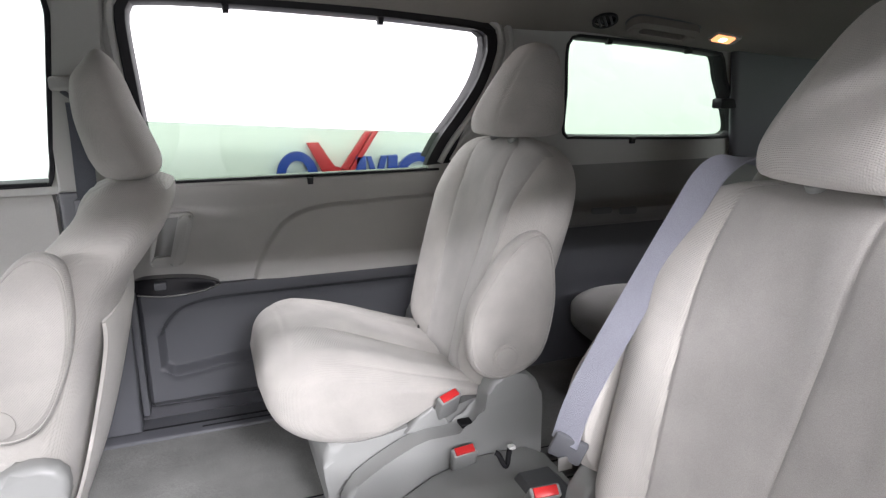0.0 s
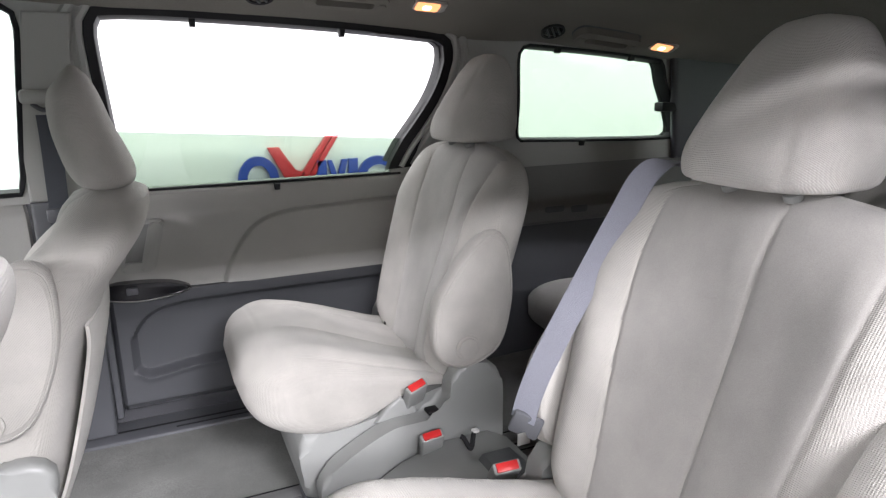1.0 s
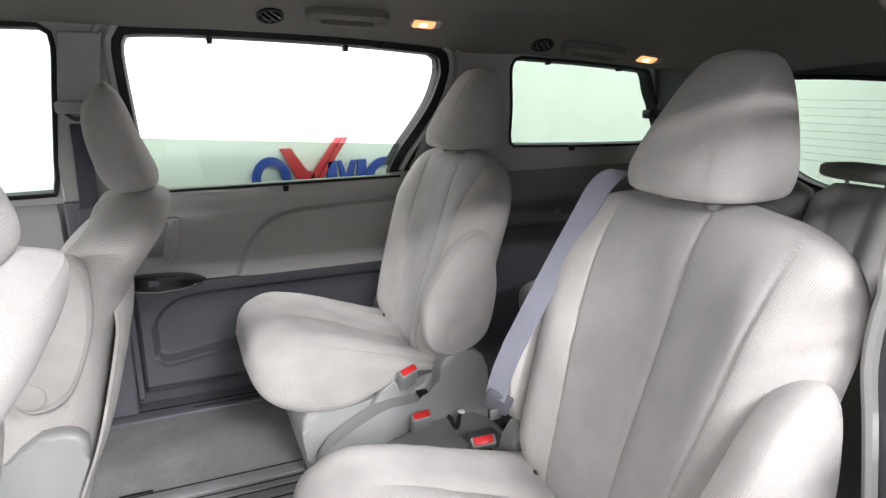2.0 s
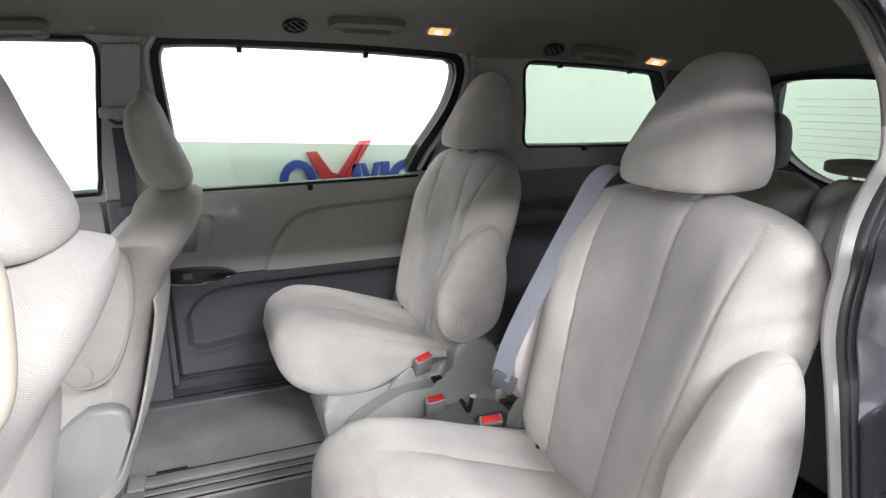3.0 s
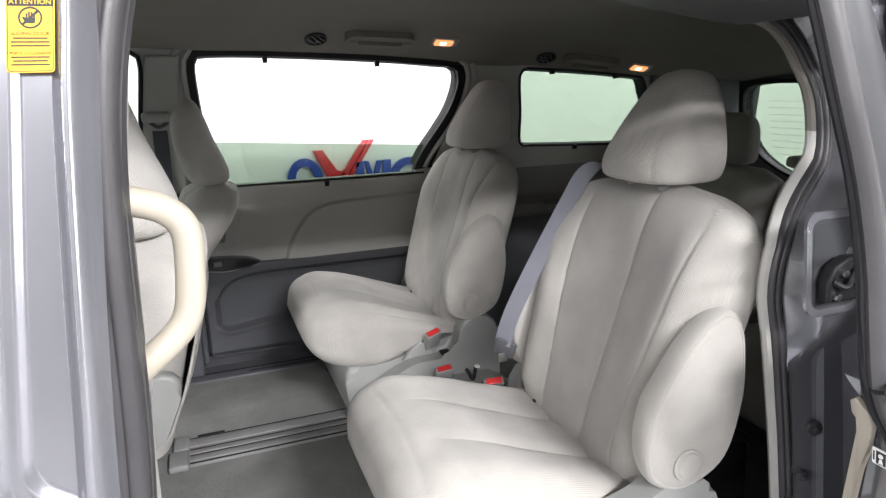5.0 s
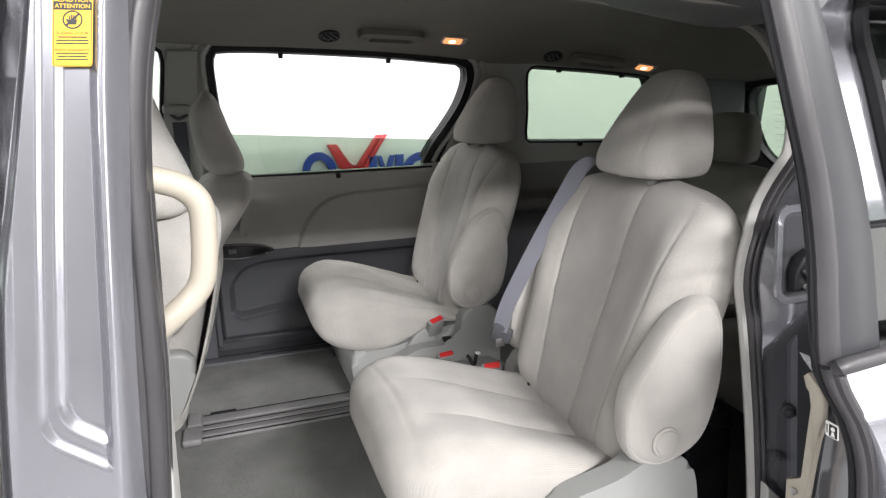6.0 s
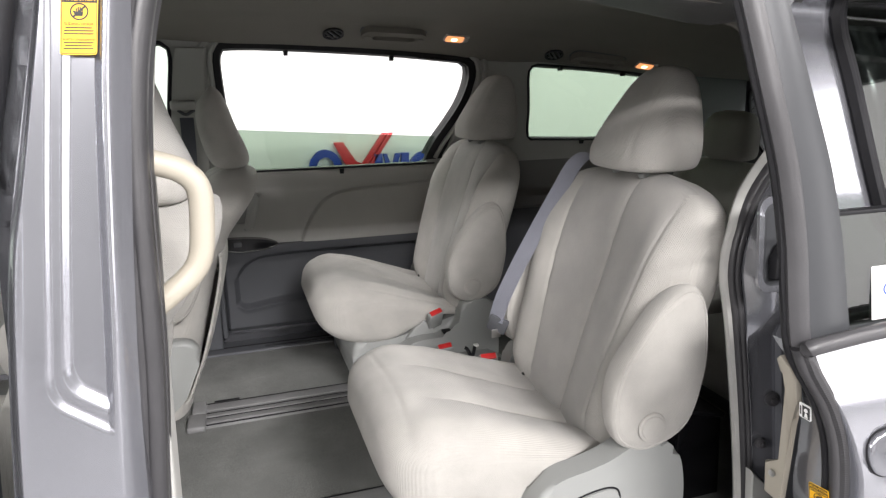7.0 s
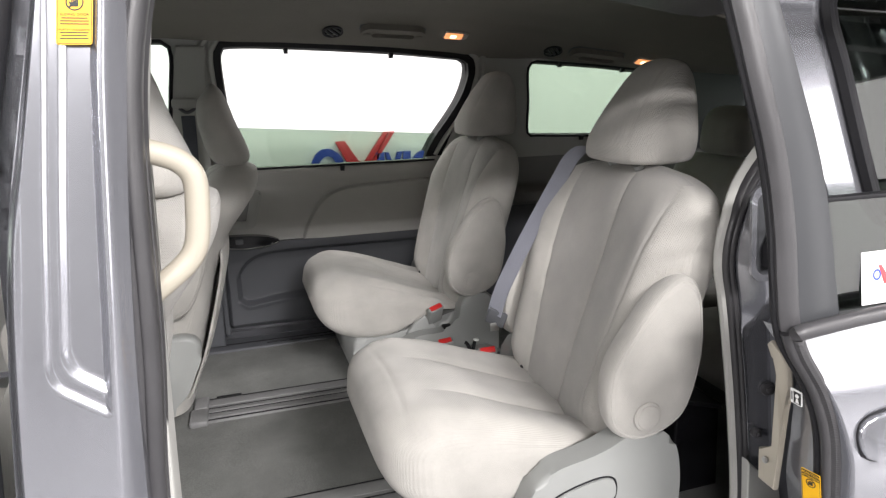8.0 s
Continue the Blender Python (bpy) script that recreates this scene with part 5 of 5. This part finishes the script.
def roof_frame(x, y, drop=0.0):
    """Axes on the headliner: along the vehicle, across, and down out of the cloth."""
    n = roof_normal(x, y)
    a = (Vector((1, 0, 0)) - n * n.x).normalized()
    b = n.cross(a)
    p = Vector((x, y, roof_z(x, y)))
    return lambda u, v, h: p + a * u + b * v + n * (h + drop)


def dome_lamp(x, y):
    f = roof_frame(x, y)
    lamp = thing("dome_lamp", (x, y, roof_z(x, y)), "lit warm reading lamp in the headliner", "reading lamp", "reading lamps")
    part("bezel", prism(rounded(-0.048, -0.024, 0.048, 0.024, 0.008), f, -0.004, 0.006, 0.003), TRIM_SOFT, lamp)
    part("lens", prism(rounded(-0.042, -0.018, 0.026, 0.018, 0.005), f, 0.004, 0.010, 0.002), LAMP_GLOW, lamp, "glowing warm plastic lens")
    part("bulb", prism(rounded(-0.022, -0.010, 0.002, 0.010, 0.006), f, 0.009, 0.0115, 0.001), BULB_GLOW, lamp, "bright bulb behind the lens")
    part("lamp_switch", prism(rounded(0.030, -0.014, 0.042, 0.014, 0.003), f, 0.004, 0.010, 0.002), TRIM_SOFT, lamp)
    return lamp


def roof_vent(x, y):
    f = roof_frame(x, y)
    vent = thing("roof_vent", (x, y, roof_z(x, y)), "round black air vent with slanted louvres", "air vent", "roof vents")
    n = 36
    circle = lambda r: [(r * math.cos(k * math.tau / n), r * math.sin(k * math.tau / n)) for k in range(n)]
    part("collar", sheet(circle(0.038), [circle(0.031)], f, -0.006, 0.007), RUBBER, vent)
    part("bowl", prism(circle(0.032), f, -0.006, 0.001, 0), BLACK, vent)
    for k in (-0.017, 0.0, 0.017):
        half = math.sqrt(0.031 ** 2 - k * k)
        rot = lambda a, b, h: f(a * 0.75 - b * 0.66, a * 0.66 + b * 0.75, h)
        part("louvre", prism([(k - 0.003, -half), (k + 0.003, -half), (k + 0.003, half), (k - 0.003, half)], rot, 0.0, 0.007, 0.001), GUNMETAL, vent)
    return vent


def grab_handle(x, y):
    f = roof_frame(x, y)
    g = thing("grab_handle", (x, y, roof_z(x, y)), "grey folding grab handle on the headliner", "grab handle", "grab handles")
    part("recess", prism(rounded(-0.124, -0.038, 0.124, 0.040, 0.034), f, -0.004, 0.002, 0.001), TRIM_DARK, g)
    outer = rounded(-0.120, -0.034, 0.120, 0.037, 0.032)
    grip = [(a, b + 0.004 * math.cos(a * 26)) for a, b in outer]
    part("handle_bar", sheet(grip, [rounded(-0.080, -0.022, 0.080, 0.006, 0.013)], f, 0.003, 0.026), HEADLINER, g)
    part("finger_recess", prism(rounded(-0.084, -0.026, 0.084, 0.010, 0.015), f, 0.002, 0.006, 0.001), HEADLINER, g)
    for s in (-1, 1):
        part("handle_mount", prism(rounded(s * 0.098 - 0.013, -0.026, s * 0.098 + 0.013, 0.004, 0.006), f, 0.02, 0.029, 0.003), HEADLINER, g)
    return g


for x, y in ((1.035, 1.668), (1.886, 1.668)):
    dome_lamp(x, y)
for x, y in ((0.573, 1.695), (1.466, 1.70)):
    roof_vent(x, y)
for x, y in ((0.79, 1.662), (1.655, 1.675), (-0.20, 1.675)):
    grab_handle(x, y)


# grab handle on the pillar by the doorway
def pillar_handle():
    h = thing("grab_handle", (0.06, 0.07, 1.23), "cream moulded grab handle on the pillar beside the doorway", "grab handle")
    pts = [(0.055, 0.062, 1.442), (0.092, 0.072, 1.431), (0.122, 0.080, 1.418), (0.138, 0.083, 1.396), (0.138, 0.084, 1.355), (0.132, 0.083, 1.312), (0.116, 0.080, 1.288), (0.082, 0.072, 1.262), (0.050, 0.062, 1.238)]
    part("handle_tube", tube(pts, 0.0148, 80, 16, up=(0, 1, 0)), CREAM, h)
    part("handle_foot", tube([(0.05, 0.06, 1.444), (0.078, 0.068, 1.436)], 0.0175, 8, 14, up=(0, 1, 0)), CREAM, h)
    part("handle_foot", tube([(0.045, 0.06, 1.235), (0.07, 0.068, 1.253)], 0.0175, 8, 14, up=(0, 1, 0)), CREAM, h)


pillar_handle()


def floor_box():
    b = thing("floor_box", (1.24, 0.45, 0.48), "black plastic box on the floor behind the seat", "box")
    part("box_body", prism([(1.15, 0.485), (1.16, 0.745), (1.285, 0.708), (1.30, 0.485)], lambda a, b, h: Vector((a, h, b)), 0.42, 0.66, 0.008), BLACK, b)
    part("box_lid", prism([(1.155, 0.742), (1.157, 0.754), (1.29, 0.716), (1.288, 0.704)], lambda a, b, h: Vector((a, h, b)), 0.415, 0.665, 0.003), RUBBER, b)


floor_box()


# ---------------------------------------------------------------- belts and buckles
def strap(path, wide, side, thick=0.0014, n=40):
    """A flat web along path; side(t) is the direction of its width."""
    pts = curve_points(path, n)
    rings = []
    for i, p in enumerate(pts):
        t = (pts[min(n - 1, i + 1)] - pts[max(0, i - 1)]).normalized()
        s = Vector(side)
        s = (s - t * s.dot(t)).normalized()
        w = t.cross(s)
        rings.append([p + s * wide / 2 + w * thick, p - s * wide / 2 + w * thick, p - s * wide / 2 - w * thick, p + s * wide / 2 - w * thick])
    return loft(rings)


def near_belt():
    belt = thing("seat_belt", (0.9, 0.80, 0.8), "lilac grey seat belt hanging down the seat edge", "seat belt")
    part("web", strap([(1.13, 0.735, 1.325), (1.075, 0.745, 1.335), (1.035, 0.752, 1.312), (0.998, 0.758, 1.25), (0.938, 0.768, 1.14), (0.886, 0.784, 1.03), (0.852, 0.794, 0.95), (0.832, 0.797, 0.885)], 0.047, (0.5, -0.86, 0)), WEB, belt)
    tongue = part("tongue", box((-0.028, -0.006, -0.024), (0.028, 0.006, 0.024), 0.005), TRIM_DARK, belt, "slate plastic tongue grip")
    tongue.matrix_local = Matrix.Translation(Vector((0.838, 0.795, 0.875)) - ORIGIN[belt.name]) @ Euler((0.2, 0.35, -0.6)).to_matrix().to_4x4() @ Matrix.Translation(ORIGIN[belt.name])
    part("latch_tongue", box((0.820, 0.792, 0.838), (0.846, 0.795, 0.862), 0.001), STEEL, belt, "bright steel latch plate")
    part("belt_anchor", tube([(0.846, 0.782, 0.762), (0.853, 0.778, 0.735), (0.864, 0.774, 0.70)], 0.011, 16, 8, squash=0.5), PAPER, belt, "white plastic anchor cover")


near_belt()


def buckle(x, y, z, lean, turn, label):
    b = thing("belt_buckle", (x, y, z), label, "belt buckle", "belt buckles")
    m = Matrix.Translation((x, y, z)) @ Euler((radians(lean[0]), radians(lean[1]), radians(turn))).to_matrix().to_4x4()
    part("housing", turned(box((-0.028, -0.012, -0.075), (0.028, 0.012, 0.0), 0.005, 3), m), SHIELD, b)
    part("release_button", turned(box((-0.022, -0.009, -0.006), (0.022, 0.009, 0.004), 0.002), m), RED, b, "red release button")
    part("stalk", turned(box((-0.02, -0.004, -0.10), (0.02, 0.004, -0.07), 0.002), m), TRIM_DARK, b)
    return b


buckle(0.799, 1.235, 0.766, (30, -12), 15, "grey belt buckle with red button in the seat cover")
buckle(0.805, 1.158, 0.672, (28, -6), -2, "grey belt buckle with red button lying between the seats")
buckle(0.839, 0.862, 0.752, (42, -5), -10, "grey belt buckle with red button beside the seat")


def centre_base():
    base = thing("floor_bracket", (0.85, 1.06, 0.49), "grey plastic floor bracket between the two seats", "seat bracket")
    part("bracket_body", prism([(0.64, 0.49), (0.665, 0.56), (0.74, 0.60), (0.84, 0.628), (0.97, 0.628), (1.02, 0.60), (1.03, 0.49)], lambda a, b, h: Vector((a, h, b)), 0.93, 1.20, 0.014), SHIELD, base)
    part("bracket_rib", prism([(0.86, 0.60), (0.90, 0.64), (0.97, 0.64), (1.01, 0.60), (0.98, 0.56)], lambda a, b, h: Vector((a, h, b)), 0.97, 1.09, 0.01), TRIM_DARK, base)
    part("anchor_hook", tube([(0.866, 1.131, 0.668), (0.872, 1.126, 0.664), (0.885, 1.115, 0.640), (0.903, 1.136, 0.664), (0.911, 1.142, 0.667)], 0.006, 36, 8), RUBBER, base, "black steel anchor hook")
    part("hook_cap", box((0.900, 1.131, 0.664), (0.917, 1.146, 0.673), 0.003), PAPER, base, "white plastic hook cap")

centre_base()


def pillar_belt():
    belt = thing("pillar_belt", (0.03, 1.81, 1.0), "slate seat belt on the far pillar with grey anchor", "seat belt")
    part("web", strap([(0.045, 1.80, 1.47), (0.045, 1.806, 1.35), (0.04, 1.815, 1.2), (0.035, 1.825, 1.0), (0.03, 1.83, 0.75)], 0.047, (1, 0, 0)), WEB_DARK, belt)
    part("height_slider", box((-0.005, 1.775, 1.44), (0.085, 1.815, 1.475), 0.01, 3), TRIM, belt, "grey height slider")
    part("slider_ring", tube([(0.02, 1.79, 1.44), (0.045, 1.782, 1.425), (0.075, 1.79, 1.44)], 0.006, 12, 8), TRIM_DARK, belt)
    part("tongue", box((0.01, 1.80, 1.14), (0.06, 1.818, 1.175), 0.005), TRIM_DARK, belt)


pillar_belt()


# ---------------------------------------------------------------- labels
def warning_label(centre, right, up, wide, high, full):
    """A yellow door warning; right and up are the label's own directions."""
    c, r, u = Vector(centre), Vector(right).normalized(), Vector(up).normalized()
    n = r.cross(u)
    lab = thing("warning_label", centre, "yellow door warning label with black print", "label", "warning labels")
    at = lambda a, b, h: c + r * a + u * b + n * h
    part("sticker", prism(rounded(-wide / 2, -high / 2, wide / 2, high / 2, 0.003), at, 0.0, 0.0008, 0), YELLOW, lab)
    edge = rounded(-wide / 2 + 0.0008, -high / 2 + 0.0008, wide / 2 - 0.0008, high / 2 - 0.0008, 0.0024)
    part("border", sheet(edge, [rounded(-wide / 2 + 0.0014, -high / 2 + 0.0014, wide / 2 - 0.0014, high / 2 - 0.0014, 0.002)], at, 0.0008, 0.0011), INK, lab)
    part("header_band", prism([(-wide * 0.47, high * 0.285), (wide * 0.47, high * 0.285), (wide * 0.47, high * 0.475), (-wide * 0.47, high * 0.475)], at, 0.0008, 0.0011, 0), INK, lab, "black band with yellow words")
    part("alert_triangle", prism([(-wide * 0.46, high * 0.40), (-wide * 0.36, high * 0.40), (-wide * 0.41, high * 0.455)], at, 0.0012, 0.0015, 0), YELLOW, lab)
    m = Matrix((r, u, n)).transposed().to_4x4()
    m.translation = Vector()
    put = lambda b, h=0.0012: Matrix.Translation(at(wide * (0.05 if b > 0.39 * high else 0.0), b, h)) @ m
    text_part("word", "CAUTION", wide * 0.19, put(high * 0.395, 0.0014), YELLOW, lab)
    text_part("word", "ATTENTION", wide * 0.155, put(high * 0.31, 0.0014), YELLOW, lab)
    k = 28
    circ = lambda rad: [(rad * math.cos(i * math.tau / k), high * 0.15 + rad * math.sin(i * math.tau / k)) for i in range(k)]
    part("ban_ring", sheet(circ(wide * 0.25), [circ(wide * 0.21)], at, 0.0008, 0.0014), INK, lab)
    part("ban_bar", prism([(-0.19 * wide, high * 0.15 - 0.15 * wide), (-0.15 * wide, high * 0.15 - 0.19 * wide), (0.19 * wide, high * 0.15 + 0.15 * wide), (0.15 * wide, high * 0.15 + 0.19 * wide)], at, 0.0008, 0.0013, 0), INK, lab)
    hand = [(-0.09, -0.13), (0.09, -0.13), (0.11, -0.02), (0.10, 0.0), (-0.10, 0.0), (-0.15, 0.03), (-0.17, 0.0)]
    part("hand_sign", prism([(a * wide, high * 0.15 + b * wide) for a, b in hand], at, 0.0008, 0.0012, 0), INK, lab)
    for j, top in enumerate((0.10, 0.14, 0.13, 0.09)):
        a = (-0.095 + 0.052 * j) * wide
        part("hand_sign", prism([(a, high * 0.15 + 0.004 * wide), (a + 0.036 * wide, high * 0.15 + 0.004 * wide), (a + 0.036 * wide, high * 0.15 + top * wide), (a, high * 0.15 + top * wide)], at, 0.0008, 0.0012, 0), INK, lab)
    if full:
        text_part("word", "SLIDING DOOR", wide * 0.115, put(-high * 0.055), INK, lab)
        text_part("word", "PORTE COULISSANTE", wide * 0.088, put(-high * 0.285), INK, lab)
        for j in (0, 1, 2, 5, 6, 7):
            b = high * (-0.10 - 0.045 * j)
            w = wide * (0.40 if j % 3 else 0.36)
            part("print_line", prism([(-w, b), (w, b), (w, b + high * 0.017), (-w, b + high * 0.017)], at, 0.0008, 0.0012, 0), INK, lab)
    return lab


warning_label((0.0475, 0.0115, 1.578), (1, 0, 0), (0.13, 0.1, 1), 0.033, 0.064, True)
warning_label((door_x(0.892) - 0.004, -0.109, 0.892), (0.2, -1, 0), (-0.2, 0, 1), 0.030, 0.062, False)


def child_lock_label():
    z = 1.045
    x = door_x(z) + 0.002
    lab = thing("lock_label", (x, -0.098, z), "small white label with a black symbol", "label")
    at = lambda a, b, h: Vector((x - h - 0.16 * b, -0.096 - a, z + b))
    part("sticker", prism(rounded(-0.010, -0.012, 0.010, 0.012, 0.002), at, 0.005, 0.0065, 0), PAPER, lab)
    field = [(-0.0045, -0.0105), (0.0085, -0.0105), (0.0085, 0.009), (-0.0045, 0.009)]
    part("symbol_field", prism(field, at, 0.0065, 0.0068, 0), INK, lab)
    part("symbol", prism([(-0.0012, -0.009), (0.0005, -0.002), (0.0035, -0.002), (0.0052, -0.009)], at, 0.0068, 0.0071, 0), PAPER, lab)
    part("symbol", disc(at(0.002, 0.0025, 0.007), (-1, 0, 0), 0.0032, 0.0008, 16, 0), PAPER, lab)
    part("symbol", prism([(-0.0085, -0.007), (-0.0065, -0.007), (-0.0065, 0.007), (-0.0085, 0.007)], at, 0.0065, 0.0068, 0), INK, lab)


child_lock_label()


def paper_sheet():
    p = thing("paper_sheet", (1.06, -0.11, 1.2), "white paper notice with a small mark on the glass", "notice")
    at = lambda a, b, h: Vector((a, -0.1135 - h + 0.148 * (b - 1.17), b))
    mk = lambda a, b, h: at(1.052 + 0.70 * (a - 1.014), 1.224 + 0.75 * (b - 1.227), h)
    part("sheet", prism([(1.024, 1.182), (1.24, 1.182), (1.24, 1.258), (1.022, 1.258)], at, 0.0, 0.0006, 0), PAPER, p)
    part("mark", prism([(1.018, 1.245), (1.026, 1.245), (1.045, 1.222), (1.055, 1.22), (1.04, 1.208), (1.034, 1.208)], mk, 0.0008, 0.0012, 0), SIGN_RED, p)
    part("mark", prism([(1.036, 1.212), (1.062, 1.25), (1.07, 1.25), (1.042, 1.208)], mk, 0.0008, 0.0014, 0), SIGN_RED, p)
    n = 20
    part("mark", sheet([(1.014 + 0.011 * math.cos(k * math.tau / n), 1.227 + 0.011 * math.sin(k * math.tau / n)) for k in range(n)],
                       [[(1.014 + 0.007 * math.cos(k * math.tau / n), 1.227 + 0.007 * math.sin(k * math.tau / n)) for k in range(n)]], mk, 0.0008, 0.0012), SIGN_BLUE, p)


paper_sheet()


# fixtures of the hall lamps, all out of view, and of the added light panels
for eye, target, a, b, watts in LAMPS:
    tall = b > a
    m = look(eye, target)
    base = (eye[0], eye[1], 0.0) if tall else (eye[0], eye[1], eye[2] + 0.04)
    fix = thing("unseen_light_panel" if tall else "hall_lamp", base, "tall white light panel out of view, added for highlights in the paint" if tall else "long white ceiling lamp of the hall, out of view",
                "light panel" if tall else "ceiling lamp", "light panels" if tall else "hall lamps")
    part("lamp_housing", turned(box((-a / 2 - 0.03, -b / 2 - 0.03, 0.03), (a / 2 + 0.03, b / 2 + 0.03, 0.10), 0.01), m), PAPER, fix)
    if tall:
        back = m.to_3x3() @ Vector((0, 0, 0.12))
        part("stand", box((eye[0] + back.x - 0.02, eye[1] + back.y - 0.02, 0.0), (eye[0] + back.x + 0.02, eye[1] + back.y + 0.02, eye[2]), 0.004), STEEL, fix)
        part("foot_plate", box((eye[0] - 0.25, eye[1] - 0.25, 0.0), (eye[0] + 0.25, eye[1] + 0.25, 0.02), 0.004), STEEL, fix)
    else:
        part("hanger", box((eye[0] - 0.01, eye[1] - 0.01, eye[2] + 0.05), (eye[0] + 0.01, eye[1] + 0.01, 4.62), 0), STEEL, fix)
